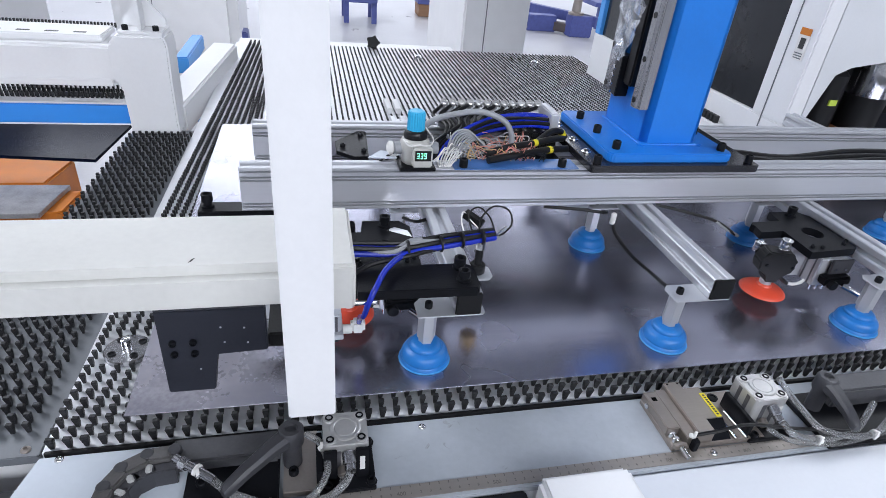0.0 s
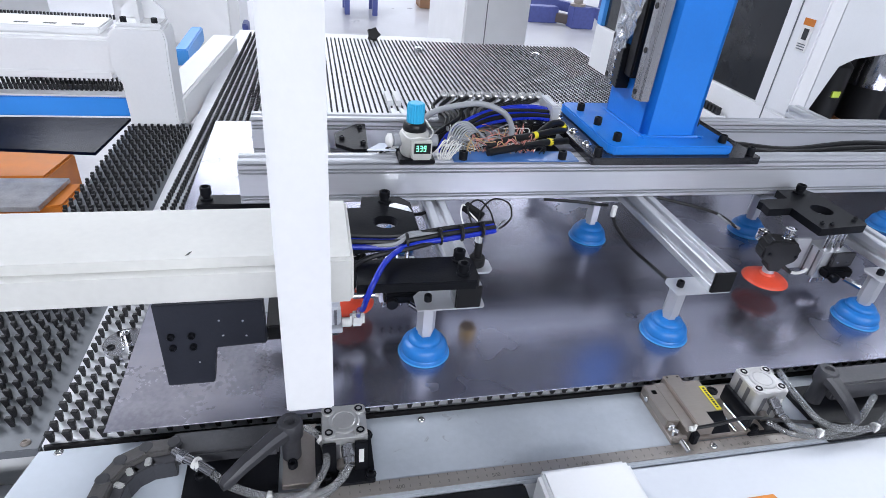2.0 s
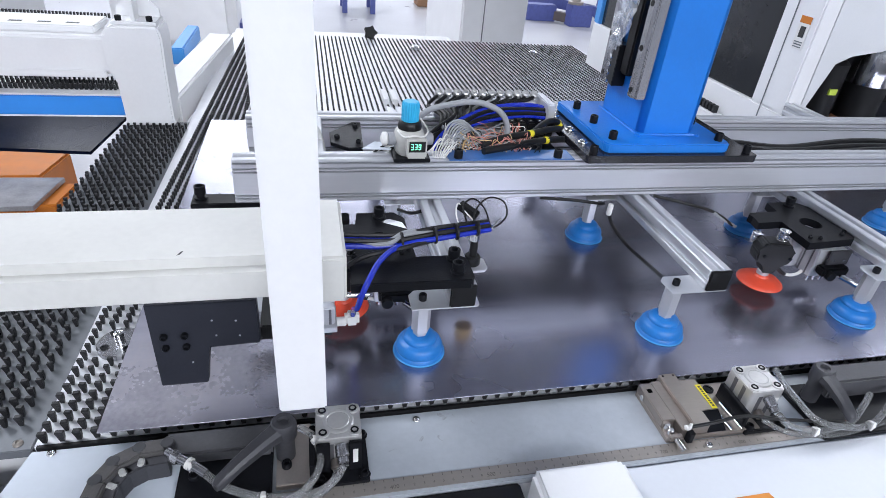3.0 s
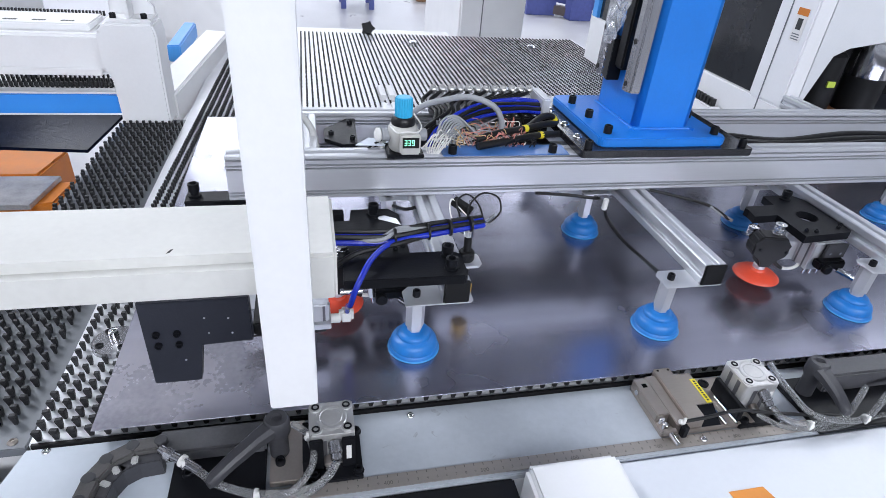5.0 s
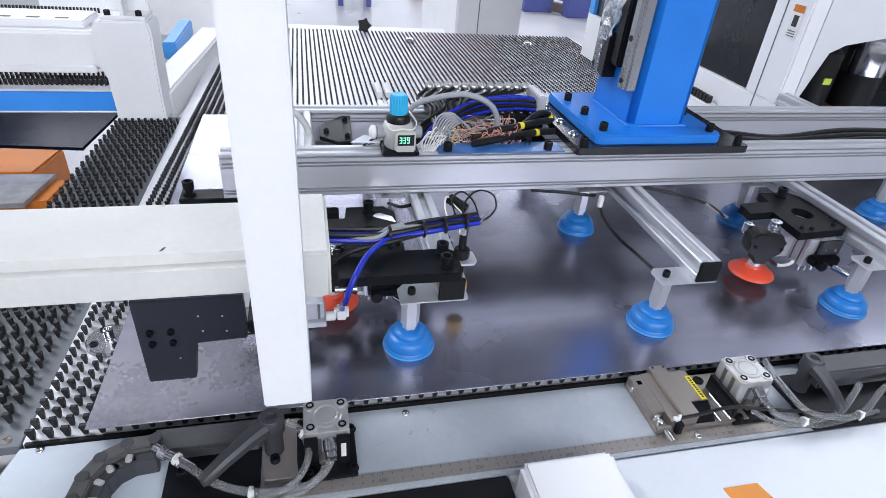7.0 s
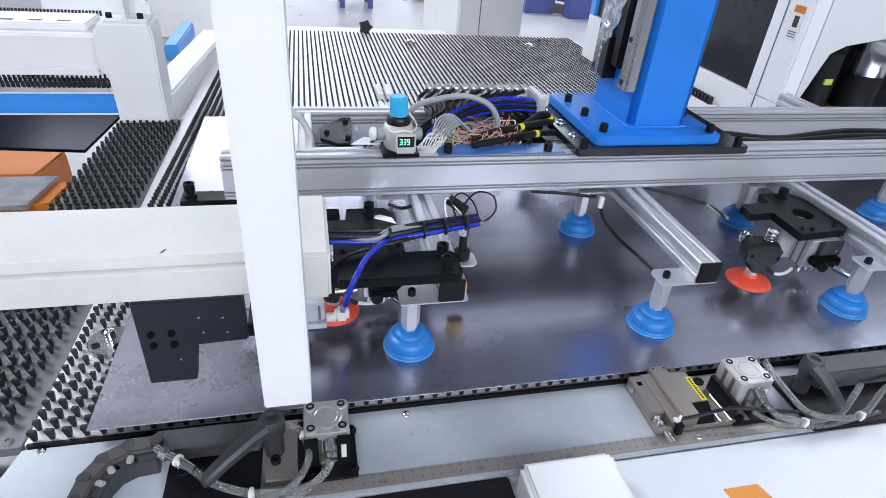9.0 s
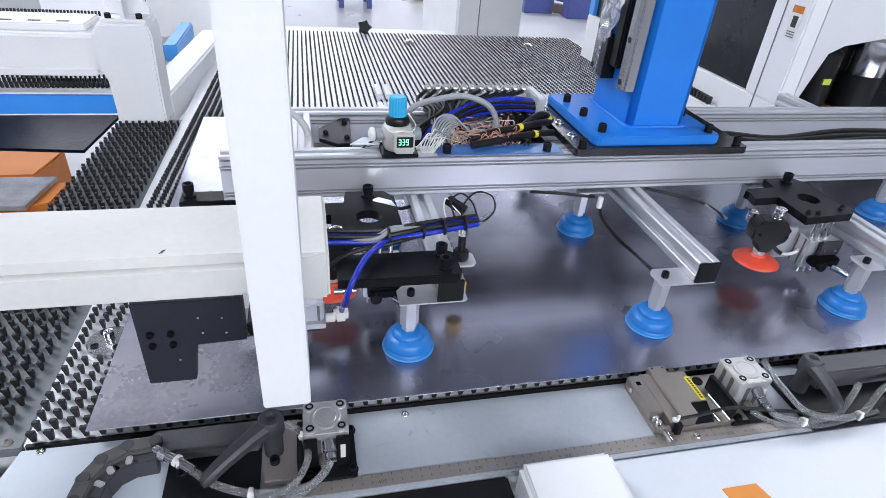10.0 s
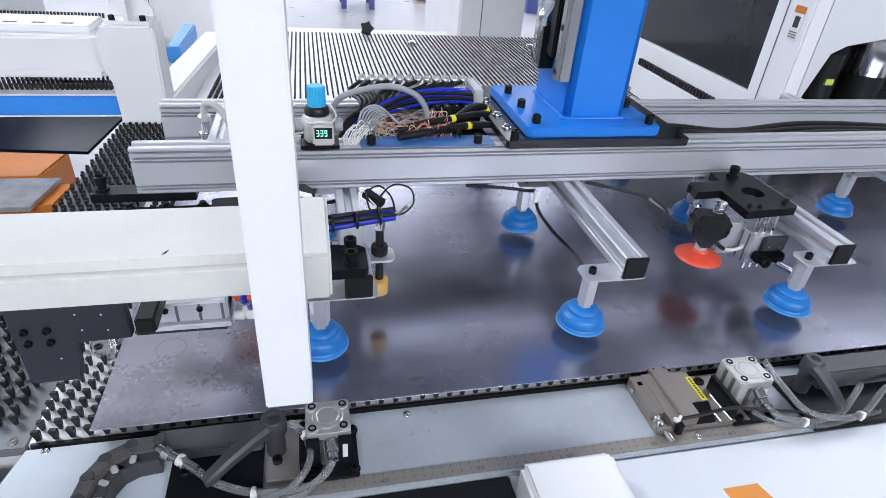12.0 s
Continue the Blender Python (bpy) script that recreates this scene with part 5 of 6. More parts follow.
def steel_foot(x0, label):
    t = thing("rail_clamp", (x0, 0.05, 0.0), label, "clamp")
    part("foot_plate", box(-0.022, 0.012, -0.040, 0.034, 0.0003, 0.008, 0.0008), CLAMPSTEEL, t, "machined steel foot")
    s = part("screw", cap_screw(0.005, 0.006), BLACK, t, "", True)
    s.location = (-0.012, -0.018, 0.008)
    p2 = part("guide_pin", rod((-0.012, 0.028, 0.008), (-0.012, 0.028, 0.026), 0.0065, 14, None, 0.001), STEEL, t, "steel guide pin", True)
    return t


steel_foot(-0.092, "machined steel clamp foot beside the cylinder")


# cable carrier: a curved chain of links
chain = thing("cable_carrier", (-0.25, 0.03, 0.0), "black plastic cable carrier chain of curved links", "cable carrier")
cpts = [Vector(p) for p in ((0.034, 0.028, 0.018), (0.011, 0.026, 0.018), (-0.008, 0.015, 0.018), (-0.018, -0.003, 0.018), (-0.021, -0.025, 0.018), (-0.018, -0.048, 0.018), (-0.014, -0.074, 0.018), (-0.010, -0.10, 0.018))]
for k, (a, c) in enumerate(zip(cpts, cpts[1:])):
    d = c - a
    at = Matrix.Translation(a) @ Matrix.Rotation(math.atan2(d.y, d.x) + math.pi, 4, "Z") @ Matrix.Translation((-d.length, 0, 0))
    lk = part("link", box(-0.0015, d.length - 0.003, -0.006, 0.010, -0.0175, 0.009, 0.0014), LINKGREY, chain, "black chain link greyed for the light on it")
    lk.matrix_basis = at
    part("hinge_disc", rod((d.length - 0.001, 0.004, -0.016), (d.length - 0.001, 0.004, 0.0096), 0.0066, 14, None, 0.001), CHARCOAL, lk, "black hinge", True)
    il = part("inner_link", box(0.0035, d.length + 0.001, -0.017, -0.0065, -0.0175, 0.004, 0.0008), CHARCOAL, chain, "black inner link")
    il.matrix_basis = at
    part("divider", box(-0.003, 0.003, -0.0165, -0.0065, -0.0175, 0.0055, 0.0012), HOSE, il, "pale divider piece")
gl = hose("hose_gland", [(-0.176, 0.019, 0.027), (-0.190, 0.029, 0.030), (-0.204, 0.039, 0.030), (-0.214, 0.047, 0.030)], 0.0052, RAILSTEEL, "metal hose gland entering the cable carrier", (1,))
for k, f in enumerate((0.15, 0.55)):
    a, c = Vector((0.0, 0.0, 0.0)), Vector((0.038, -0.028, -0.003))
    part("gland_nut", rod(a.lerp(c, f), a.lerp(c, f + 0.18), 0.0066 - 0.0006 * k, 6, None, 0.0006), CHROME, gl, "bright nut")


# steel clamp block with a yellow label
cb = thing("clamp_block", (0.355, 0.045, 0.0), "machined steel clamp block with a yellow label", "clamp")
part("base_slab", box(-0.046, 0.076, -0.036, 0.038, 0.0003, 0.007, 0.0008), STEEL, cb, "steel base slab")
jaw = part("side_jaw", box(-0.046, -0.030, -0.020, 0.038, 0.0072, 0.019, 0.001), STEEL, cb, "side jaw")
part("jaw_notch", box(-0.041, -0.035, 0.022, 0.028, 0.0191, 0.0193), HOLE, jaw, "dark notch")
part("jaw_screw", rod((-0.0462, 0.022, 0.012), (-0.0490, 0.022, 0.012), 0.0035, 12, None, 0.0006), CHROME, jaw, "bright screw head", True)
part("middle_step", box(-0.0298, -0.016, -0.036, 0.040, 0.0072, 0.0185, 0.0008), STEEL, cb)
sl_ = part("slide", box(-0.0158, 0.006, -0.034, 0.046, 0.0072, 0.0235, 0.001), STEEL, cb, "raised slide")
for p in ((-0.012, 0.042), (0.002, 0.042)):
    part("pin_hole", lathe([(0.0014, 0), (0.0014, 0.0003), (0.0004, 0.0003)], 10, None, Matrix.Translation((*p, 0.0236))), HOLE, sl_, "small dark hole")
part("low_step", box(0.0062, 0.031, -0.012, 0.038, 0.0072, 0.0190, 0.0008), STEEL, cb, "lower step")
part("step_slope", extrude([(-0.034, 0.0072), (-0.0122, 0.0072), (-0.0122, 0.0188)], 0.0064, 0.031, 0.0, None, Matrix(((0, 0, 1, 0), (1, 0, 0, 0), (0, 1, 0, 0), (0, 0, 0, 1)))), BLACK, cb, "dark sloping end")
lab = part("yellow_label", box(0.0240, 0.0308, -0.011, 0.027, 0.0192, 0.0197), YELLOW, cb, "yellow printed label")
for k in range(9):
    part("print_bar", box(0.0260, 0.0288, -0.008 + 0.0037 * k, -0.0056 + 0.0037 * k, 0.0198, 0.0200), INK, lab)
s = part("screw", lathe([(0.0066, 0), (0.0066, 0.0018), (0.0044, 0.0019), (0.004, 0.0006), (0.0005, 0.0006)], 14), BLACK, cb, "socket screw", True)
s.location = (0.048, 0.028, 0.007)
for y0 in (-0.0225, -0.0300):
    part("set_screw", rod((-0.040, y0, 0.0072), (-0.040, y0, 0.0155), 0.0036, 12, None, 0.0008), CHROME, cb, "bright set screw", True)
part("screw_lug", box(-0.046, -0.030, -0.040, -0.0345, 0.0072, 0.0135, 0.0008), STEEL, cb, "small lug")
part("adjusting_screw", rod((-0.038, -0.040, 0.0105), (-0.036, -0.053, 0.0080), 0.0032, 12), CHROME, cb, "bright adjusting screw", True)
for x0 in (0.036, 0.050):
    part("dowel", rod((x0, -0.036, 0.0092), (x0 - 0.002, 0.004, 0.0092), 0.0021, 10), CHROME, cb, "bright dowel", True)
part("lead_block", box(-0.026, -0.019, -0.044, -0.0365, 0.005, 0.021, 0.001), BLACK, cb)

# disc with a pin set in the brush field
fl = thing("locating_disc", (-0.305, 0.243, 0.0), "round steel locating disc with a short pin", "locator")
part("disc", lathe([(0.027, 0.0003), (0.027, 0.006), (0.0255, 0.0075), (0.0005, 0.0075)], 36), RAILSTEEL, fl, "", True)
part("pin", lathe([(0.0055, 0.0075), (0.0055, 0.021), (0.0035, 0.0215), (0.003, 0.018), (0.0005, 0.018)], 16), CHROME, fl, "short hollow pin", True)
for k in range(4):
    s = part("screw", lathe([(0.0048, 0), (0.0048, 0.0012), (0.003, 0.0013), (0.0028, 0.0003), (0.0005, 0.0003)], 12), BLACK, fl, "socket screw", True)
    s.location = (0.0185 * math.cos(0.6 + k * math.pi / 2), 0.0185 * math.sin(0.6 + k * math.pi / 2), 0.0076)
tagged(pan_screw((-0.3686, 0.1034, -0.001), 0.005, None, "panel_screw", STEEL), "flat steel screw in the grey side plate", "screw")


# ---- behind the table, to the side: white bridge, blue beam ----
tower = thing("white_pedestal", (-0.42, 1.042, 0.0), "white painted cast pedestal carrying a horizontal bridge", "machine pedestal")
b = bmesh.new()
prof = [(0.0, -0.052, 0.052), (0.02, -0.050, 0.050), (0.10, -0.053, 0.050), (0.125, -0.066, 0.050), (0.195, -0.066, 0.052), (0.215, -0.048, 0.046)]
secs = [[b.verts.new((x0, -0.04, z)), b.verts.new((x1, -0.04, z)), b.verts.new((x1, 0.05, z)), b.verts.new((x0, 0.05, z))] for z, x0, x1 in prof]
for a, c in zip(secs, secs[1:]):
    for i in range(4):
        b.faces.new((a[i], a[(i + 1) % 4], c[(i + 1) % 4], c[i]))
b.faces.new(secs[0][::-1]), b.faces.new(secs[-1])
bmesh.ops.bevel(b, geom=b.edges[:], offset=0.004, segments=2, affect="EDGES", clamp_overlap=True)
part("casting", b, WHITE, tower, "white casting", True)
part("cap_plate", box(-0.044, 0.044, -0.034, 0.045, 0.2152, 0.223, 0.002), WHITE, tower, "white cap plate", True)
part("web", box(-0.004, 0.004, -0.030, 0.0075, 0.2232, 0.40, 0.001), WHITE, tower, "white upright web")
part("fin", extrude([(-0.043, 0.2232), (0.043, 0.2232), (0.043, 0.240), (0.012, 0.272), (0.012, 0.42), (-0.012, 0.42), (-0.012, 0.272), (-0.043, 0.240)], -0.012, 0.0, 0.001, None, Matrix.Translation((0, 0.02, 0)) @ Matrix.Rotation(radians(90), 4, "X")), WHITE, tower, "white web plate")
for dx in (-0.030, 0.030):
    s = part("cap_screw", cap_screw(0.0065, 0.010), BLACK, tower, "black socket screw", True)
    s.location = (dx, -0.022, 0.223)
bridge = thing("white_bridge", (-0.9, 1.09, 0.08), "white painted box bridge with slotted top", "machine bridge")
part("box_beam", box(-0.9, 0.413, -0.045, 0.055, 0.022, 0.102, 0.006, 3), WHITE, bridge, "", True)
part("top_cover", box(-0.9, 0.385, -0.02, 0.09, 0.1023, 0.118, 0.003), WHITE, bridge, "raised top cover", True)
part("lip", box(-0.9, 0.400, -0.052, -0.0455, 0.016, 0.032, 0.002), WHITE, bridge, "", True)
rear = bmesh.new()
for k in range(96):
    rear = box(-0.30 + 0.0072 * k, -0.2964 + 0.0072 * k, 0.094, 0.100, 0.112, 0.1225, bm=rear)
tagged(part("rear_bristle", rear, BRUSHBLK, bridge, "row of short black bristles"), kind="stuff")
for k in range(4):
    part("slot", box(0.16 + 0.055 * k, 0.185 + 0.055 * k, 0.0, 0.010, 0.1182, 0.1187), BLACKPL, bridge, "dark slot")
blueb = thing("blue_beam", (-0.9, 1.06, 0.0), "bright blue painted steel beam with bristle comb", "machine beam")
part("beam", box(-0.9, 0.430, -0.03, 0.0, 0.013, 0.058, 0.003), BEAMBLUE, blueb, "blue painted beam", True)
part("top_strip", box(-0.9, 0.428, -0.032, 0.0, 0.0582, 0.0625, 0.001), TABLE, blueb, "pale steel strip")
part("comb_base", box(-0.9, 0.42, 0.001, 0.10, 0.040, 0.052, 0.002), TABLE, blueb, "pale comb base")
comb = bmesh.new()
for k in range(95):
    for j in range(3):
        xk = -0.53 + 0.010 * k + (0.005 if j % 2 else 0)
        comb = box(xk - 0.002, xk + 0.002, 0.01 + 0.03 * j, 0.016 + 0.03 * j, 0.0521, 0.072, bm=comb)
tagged(part("comb_bristle", comb, BRUSHBLK, blueb, "black bristles"), kind="stuff")
guard = thing("white_rail_guard", (-0.383, 1.4, 0.0), "white painted long box guard along the brush table", "machine guard")
part("guard_box", box(-0.030, 0.047, -0.33, 0.33, -0.03, 0.048, 0.006, 3), WHITE, guard, "", True)
guard.rotation_euler = (0, 0, radians(-5.2))
sidebl = thing("blue_side_beam", (-0.445, 1.62, FLOOR_Z), "blue painted steel side beam behind the pedestal", "machine beam")
part("beam", box(-0.035, 0.005, -0.03, 0.30, -FLOOR_Z - 0.02, -FLOOR_Z + 0.03, 0.004), LIGHTBLUE, sidebl)
part("leg", box(-0.034, -0.012, 0.2, 0.29, 0, -FLOOR_Z - 0.0205, 0.003), LIGHTBLUE, sidebl)
GLOSSBLACK = surface("glossy_black_paint", (0.004, 0.007, 0.020), 0.10, vary=0.3, size=8, spec=0.02)
dark = thing("black_panel", (-0.80, 1.22, FLOOR_Z), "black painted machine side panel below the blue beam", "machine panel")
part("panel", extrude([(-0.45, 0.12), (0.235, 0.12), (0.21, -0.13), (-0.45, -0.05)], 0.742, 0.75, 0.002), GLOSSBLACK, dark)
part("support", box(-0.44, -0.38, 0.05, 0.10, 0, 0.7415), BLACKPL, dark)
bench = thing("steel_offcut_bin", (-0.62, 0.76, FLOOR_Z), "worn steel topped orange bin beside the table", "scrap bin")
part("steel_top", extrude([(-0.30, 0.09), (0.06, 0.08), (0.045, -0.045), (-0.30, -0.045)], 0.79, 0.80, 0.001), WORN, bench, "scratched steel lid")
part("bin_body", extrude([(-0.30, 0.082), (0.085, 0.076), (0.075, -0.02), (0.03, -0.02), (0.03, -0.04), (-0.30, -0.04)], 0.0, 0.7895, 0.004), ORANGE, bench, "orange painted body")
ob2 = thing("orange_frame", (-0.85, 1.38, FLOOR_Z), "orange painted steel frame standing on the floor", "machine frame")
part("frame_body", extrude([(-0.30, -0.10), (0.05, -0.10), (0.075, 0.07), (-0.30, 0.10)], 0.0, 0.60, 0.006), ORANGE, ob2)
part("frame_web", box(-0.30, 0.02, -0.16, -0.1005, 0.0, 0.56, 0.004), ORANGE, ob2)

# ---- on the far part of the table ----
for p in ((0.319, 1.793), (0.7706, 1.776)):
    d = thing("steel_button", (*p, 0.0), "small bright steel button in the brush field", "locator", "table buttons")
    part("button", lathe([(0.016, 0.0003), (0.016, 0.014), (0.012, 0.018), (0.0005, 0.018)], 20), CHROME, d, "", True)
star = thing("star_knob", (0.17, 1.955, 0.0), "black star grip knob at the table edge", "knob")
sb = [(0.030 * (1.0 if i % 2 == 0 else 0.5) * math.cos(i * math.pi / 5), 0.030 * (1.0 if i % 2 == 0 else 0.55) * math.sin(i * math.pi / 5)) for i in range(10)]
part("grip", extrude(sb, -0.010, 0.010, 0.003, None, Matrix.Translation((0, 0, 0.022)) @ Matrix.Rotation(radians(62), 4, "X")), BLACKPL, star, "black star grip")
part("stem", rod((0, 0.004, 0.0003), (0, 0.004, 0.014), 0.008, 12), STEEL, star)
for k in range(2):
    st = thing("white_stop", (0.135 + 0.024 * k, 1.21, 0.0), "small white strip lying on the brush table", "stop", "table stops")
    part("strip", box(-0.007, 0.007, -0.045, 0.045, 0.0003, 0.018, 0.001), WHITE, st)

# ---- white press machine beside the table ----
GREYWHITE = surface("pale_grey_machine_paint", (0.66, 0.67, 0.69), 0.45, vary=0.05, size=8, bump=0.05)
press = thing("press_machine", (1.45, 1.45, FLOOR_Z), "white enclosed machine with a smoked window", "machine")
PZ = -FLOOR_Z
X0, Y0 = -0.50, -0.755
part("side_wall_low", box(X0, X0 + 0.04, Y0, 0.24, 0.0, PZ + 0.148, 0.003), WHITE, press, "white side wall")
part("side_post", box(X0, X0 + 0.04, Y0, Y0 + 0.108, PZ + 0.1482, PZ + 0.9, 0.003), WHITE, press, "white corner post", True)
part("side_wall_far", box(X0, X0 + 0.04, 0.2, 0.24, PZ + 0.1482, PZ + 0.9, 0.003), LIGHTBLUE, press, "blue corner post")
part("window", box(X0 + 0.012, X0 + 0.02, Y0 + 0.109, 0.199, PZ + 0.1482, PZ + 0.9), DARKGLASS, press, "smoked dark window")
part("post_seam", box(X0 - 0.0012, X0 - 0.0002, Y0 + 0.070, Y0 + 0.073, PZ + 0.0, PZ + 0.9), GREYPAINT, press, "seam")
sl = part("warning_label", box(X0 - 0.0015, X0 - 0.0003, Y0 + 0.018, Y0 + 0.048, PZ + 0.282, PZ + 0.347), WIREWHITE, press, "white warning label with orange head")
part("label_head", box(X0 - 0.0025, X0 - 0.0016, Y0 + 0.018, Y0 + 0.048, PZ + 0.334, PZ + 0.348), ORANGE, sl)
part("label_figure", box(X0 - 0.0025, X0 - 0.0016, Y0 + 0.026, Y0 + 0.040, PZ + 0.306, PZ + 0.328), INK, sl)
for k in range(3):
    part("label_bar", box(X0 - 0.0025, X0 - 0.0016, Y0 + 0.022, Y0 + 0.044, PZ + 0.286 + 0.005 * k, PZ + 0.288 + 0.005 * k), GREYPAINT, sl)
face = extrude([(X0 + 0.041, 0.0), (X0 + 0.041, PZ + 0.9), (1.2, PZ + 0.9), (1.2, PZ + 0.30), (X0 + 0.36, PZ + 0.30), (X0 + 0.21, PZ + 0.293), (X0 + 0.12, PZ + 0.280), (X0 + 0.085, PZ + 0.262), (X0 + 0.048, PZ + 0.15), (X0 + 0.048, 0.0)], -0.03, 0.0, 0.003, None, Matrix.Translation((0, Y0 + 0.004, 0)) @ Matrix.Rotation(radians(90), 4, "X"))
part("front_face", face, GREYWHITE, press, "pale grey face with an arched opening")
# near-black back wall and charcoal floor make the opening dark
part("recess", box(X0 + 0.045, 1.2, Y0 + 0.36, Y0 + 0.40, 0.0, PZ + 0.45), BLACKPL, press, "near-black back wall of the opening")
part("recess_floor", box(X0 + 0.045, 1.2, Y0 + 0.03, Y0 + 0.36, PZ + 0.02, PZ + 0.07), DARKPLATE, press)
part("roof", box(X0, 1.2, Y0, 0.24, PZ + 0.9005, PZ + 0.93), WHITE, press)
COPPER = surface("dull_copper_paint", (0.20, 0.085, 0.04), 0.4, 0.2, vary=0.25)
for mx, my, r, h, mat in ((X0 + 0.215, Y0 + 0.13, 0.034, 0.165, BLACKPL), (X0 + 0.325, Y0 + 0.12, 0.047, 0.19, BLACKPL)):
    mo = part("motor", lathe([(r * 1.15, PZ + 0.0705), (r * 1.15, PZ + 0.085), (r, PZ + 0.088), (r, PZ + 0.07 + h), (r * 0.7, PZ + 0.08 + h)], 24, None, Matrix.Translation((mx, my, 0))), mat, press, "black cylindrical motor", True)
    part("copper_skirt", lathe([(r * 1.2, PZ + 0.071), (r * 1.3, PZ + 0.076), (r * 1.3, PZ + 0.098), (r * 1.1, PZ + 0.106)], 24, None, Matrix.Translation((mx, my, 0))), COPPER, mo, "dull copper brown skirt", True)
    if r < 0.045:
        part("motor_label", box(mx - 0.016, mx + 0.006, my - r - 0.0015, my - r * 0.9, PZ + 0.166, PZ + 0.180), surface("lime_label", (0.5, 0.62, 0.08), 0.5), mo, "lime yellow label")
    else:
        part("steel_cap", lathe([(r * 1.01, PZ + 0.19), (r * 1.02, PZ + 0.191), (r * 1.02, PZ + 0.27), (r * 0.8, PZ + 0.28)], 24, None, Matrix.Translation((mx, my, 0))), CHROME, mo, "bright steel jacket", True)
shelf = thing("white_comb_shelf", (0.93, 1.15, FLOOR_Z), "white shelf along the machine with a black bristle comb", "machine shelf")
part("shelf_plate", box(-0.014, 0.018, -0.28, 0.10, PZ - 0.02, PZ + 0.088, 0.003), WHITE, shelf)
part("shelf_leg", box(-0.012, 0.01, 0.02, 0.09, 0, PZ - 0.0205, 0.003), WHITE, shelf)
cbm = bmesh.new()
for k in range(26):
    cbm = box(-0.008, 0.004, -0.27 + 0.0145 * k, -0.262 + 0.0145 * k, PZ + 0.0882, PZ + 0.106, bm=cbm)
tagged(part("comb_bristle", cbm, BRUSHBLK, shelf, "row of black bristles"), kind="stuff")
prail = thing("slide_rail", (0.955, 0.635, FLOOR_Z), "bright aluminium slide rail beside the machine", "rail")
ob = part("rail_bar", profile_bar(0.115, 0.026, 0.026, slots_front=1, slots_back=1), ALUY, prail, "slotted rail")
ob.matrix_basis = pose(0.0, -0.06, PZ + 0.152, 0, 0, 90)
part("rail_leg", box(-0.01, 0.01, 0.02, 0.05, 0, PZ + 0.1515), ALUY, prail)


# ---- far machines and carts on the hall floor ----
def far_cabinet(x, y, w, d, h, label, round_edge=0.02):
    t = thing("white_cabinet", (x, y, FLOOR_Z), label, "machine cabinet", "far cabinets")
    part("body", box(-w / 2, w / 2, -d / 2, d / 2, 0.06, h, round_edge, 4), WHITE, t, "", True)
    part("plinth", box(-w / 2 + 0.03, w / 2 - 0.03, -d / 2 + 0.03, d / 2 - 0.03, 0, 0.0595), DARKPLATE, t, "dark plinth")
    part("door_seam", box(-w * 0.17, -w * 0.17 + 0.006, -d / 2 - 0.002, -d / 2 - 0.0005, 0.1, h - 0.05), GREYPAINT, t)
    return t


far_cabinet(1.045, 3.75, 0.41, 1.1, 2.4, "tall white machine cabinet across the aisle", 0.012)
far_cabinet(-1.10, 5.3, 0.95, 0.9, 1.7, "white round-edged machine cabinet far behind", 0.08)
far_cabinet(-2.6, 4.2, 1.4, 0.8, 1.6, "white machine cabinet far behind the bridge", 0.03)


def cart(x, y, w, d, h, label):
    t = thing("blue_cart", (x, y, FLOOR_Z), label, "cart", "blue carts")
    part("deck", box(-w / 2, w / 2, -d / 2, d / 2, h, h + 0.06, 0.008), CARTBLUE, t, "dark blue deck")
    for sx in (-1, 1):
        for sy in (-1, 1):
            part("leg", box(sx * w * 0.42 - 0.03, sx * w * 0.42 + 0.03, sy * d * 0.38 - 0.03, sy * d * 0.38 + 0.03, 0, h - 0.0005), CARTBLUE, t)
    part("load", rod((0, 0, h + 0.0605), (0, 0, h + 0.20), 0.06, 16, None, 0.01), STEEL, t, "steel cylinder on the deck", True)
    return t


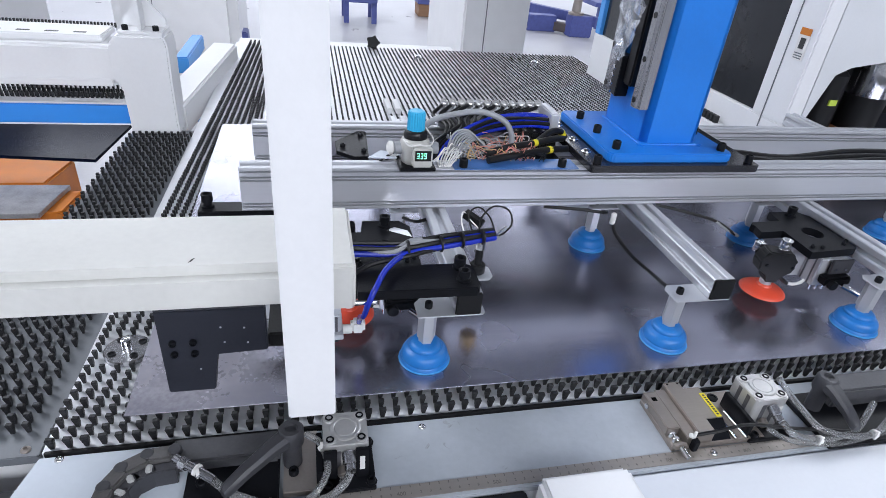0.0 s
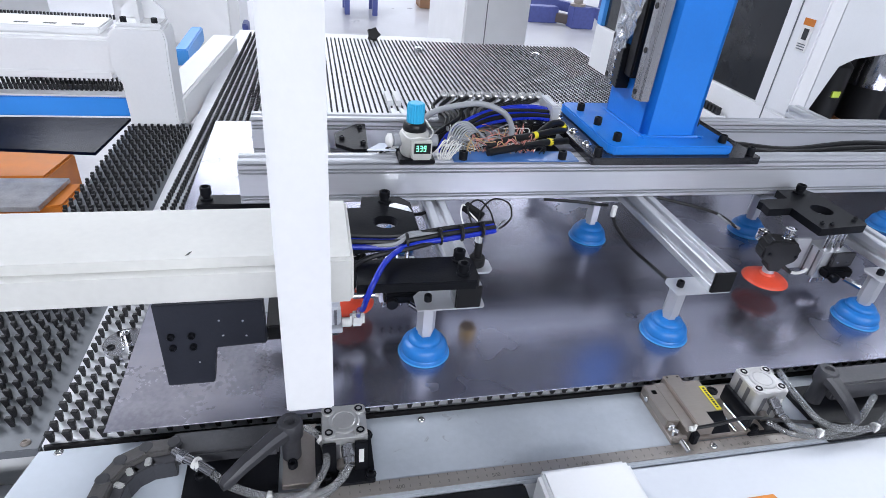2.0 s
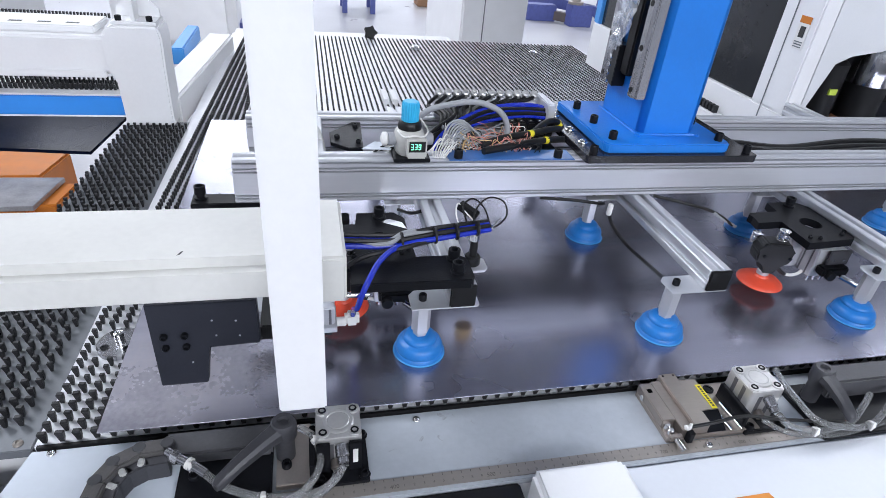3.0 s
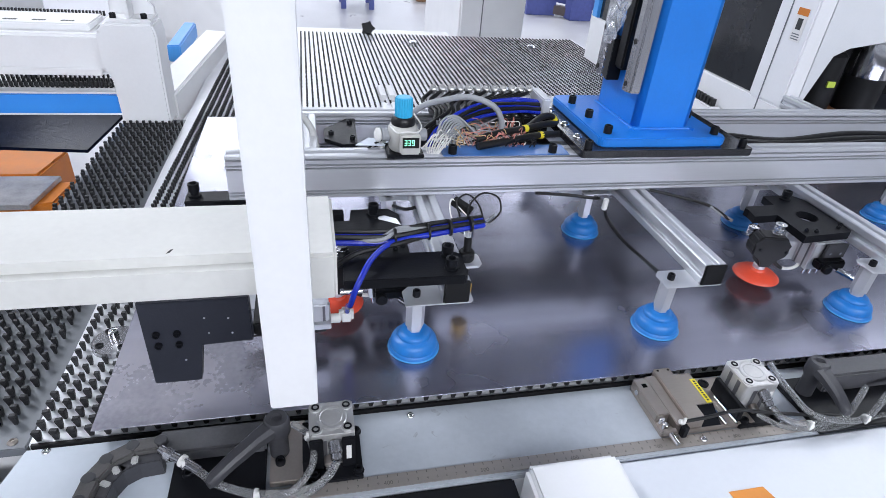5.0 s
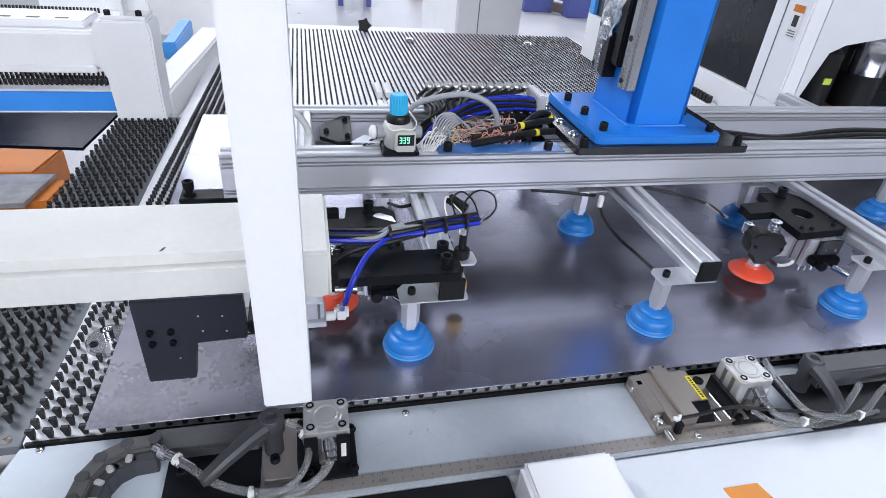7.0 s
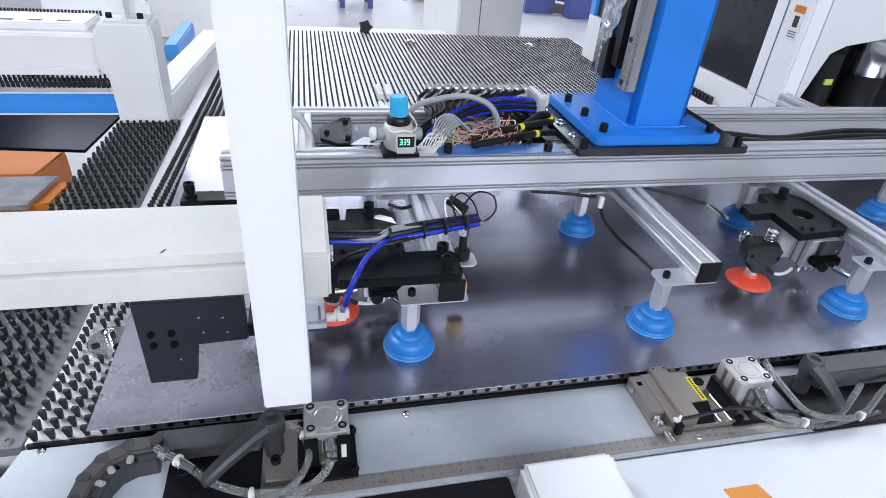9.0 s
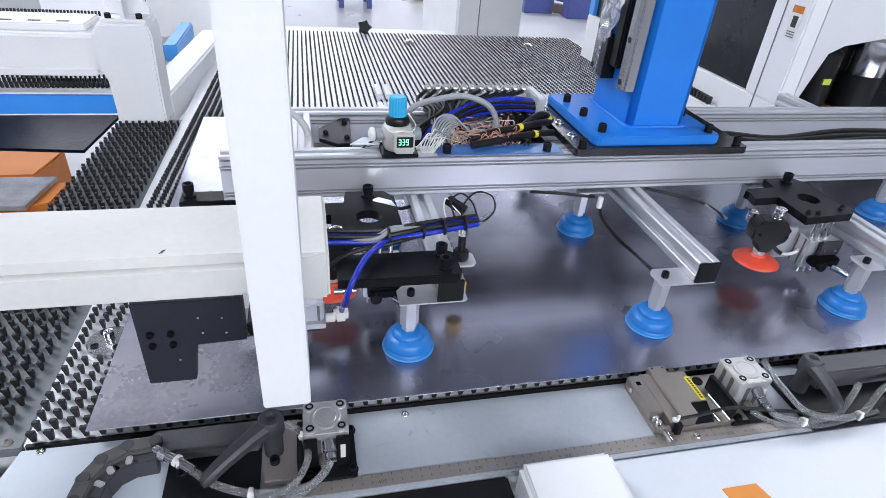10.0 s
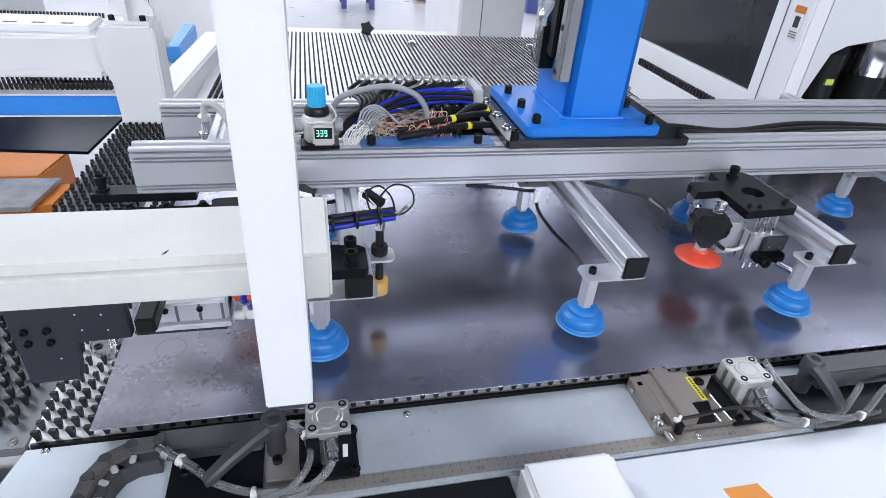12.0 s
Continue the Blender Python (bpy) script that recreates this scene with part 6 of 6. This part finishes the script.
CARTBLUE = surface("dark_blue_paint", (0.075, 0.095, 0.30), 0.45, vary=0.2)
cart(0.56, 7.4, 0.40, 0.6, 0.24, "dark blue low steel cart on the floor")
cart(4.6, 8.0, 1.6, 1.0, 0.3, "dark blue low steel cart on the floor")
cart(-4.5, 8.0, 1.6, 1.0, 0.5, "dark blue steel cart on the floor")
crate = thing("wooden_crate", (1.56, 8.0, FLOOR_Z), "small brown wooden crate with a blue lid", "crate")
part("crate_body", box(-0.16, 0.16, -0.16, 0.16, 0.0, 0.16, 0.006), surface("brown_crate_wood", (0.28, 0.15, 0.08), 0.6, vary=0.25, stretch=(0.1, 1, 1)), crate, "brown boards")
part("lid", box(-0.18, 0.18, -0.18, 0.18, 0.1605, 0.24, 0.006), CARTBLUE, crate, "dark blue lid")
rig = thing("machine_trestle", (3.25, 7.3, FLOOR_Z), "dark blue steel trestle of crossed beams on the floor", "trestle")
long_beam = part("long_beam", box(-1.0, 0.62, -0.05, 0.05, 0.14, 0.26, 0.006), CARTBLUE, rig, "dark blue long beam")
long_beam.matrix_basis = pose(0.0, 0.15, 0.0, 0, 0, -58)
part("side_block", box(-0.50, -0.10, -0.06, 0.12, 0.0, 0.20, 0.008), CARTBLUE, rig, "dark blue block")
part("end_block", box(-0.02, 0.28, -0.36, -0.16, 0.0, 0.26, 0.008), CARTBLUE, rig, "dark blue end block")
part("cross_beam", box(-0.32, 0.32, -0.05, 0.05, 0.02, 0.13, 0.006), surface("dark_brown_steel", (0.10, 0.08, 0.08), 0.5), rig, "dark brown beam").matrix_basis = pose(-0.10, -0.02, 0.0, 0, 0, -50)
part("steel_fixture", lathe([(0.10, 0.2605), (0.10, 0.29), (0.06, 0.30), (0.055, 0.44), (0.09, 0.45), (0.09, 0.50)], 20, None, Matrix.Translation((0.06, -0.26, 0))), STEEL, rig, "dull steel fixture", True)
foot = thing("blue_machine_base", (-0.78, 5.15, FLOOR_Z), "dark blue machine base beside the round white cabinet", "machine base")
part("base_block", box(-0.16, 0.08, -0.15, 0.35, 0.0, 0.72, 0.01), CARTBLUE, foot, "dark blue block")
part("base_arm", box(0.0805, 0.20, -0.10, 0.10, 0.08, 0.26, 0.01), CARTBLUE, foot, "dark blue side arm")
part("base_foot", box(-0.16, 0.18, -0.20, -0.1505, 0.0, 0.10, 0.008), CARTBLUE, foot)


motions()
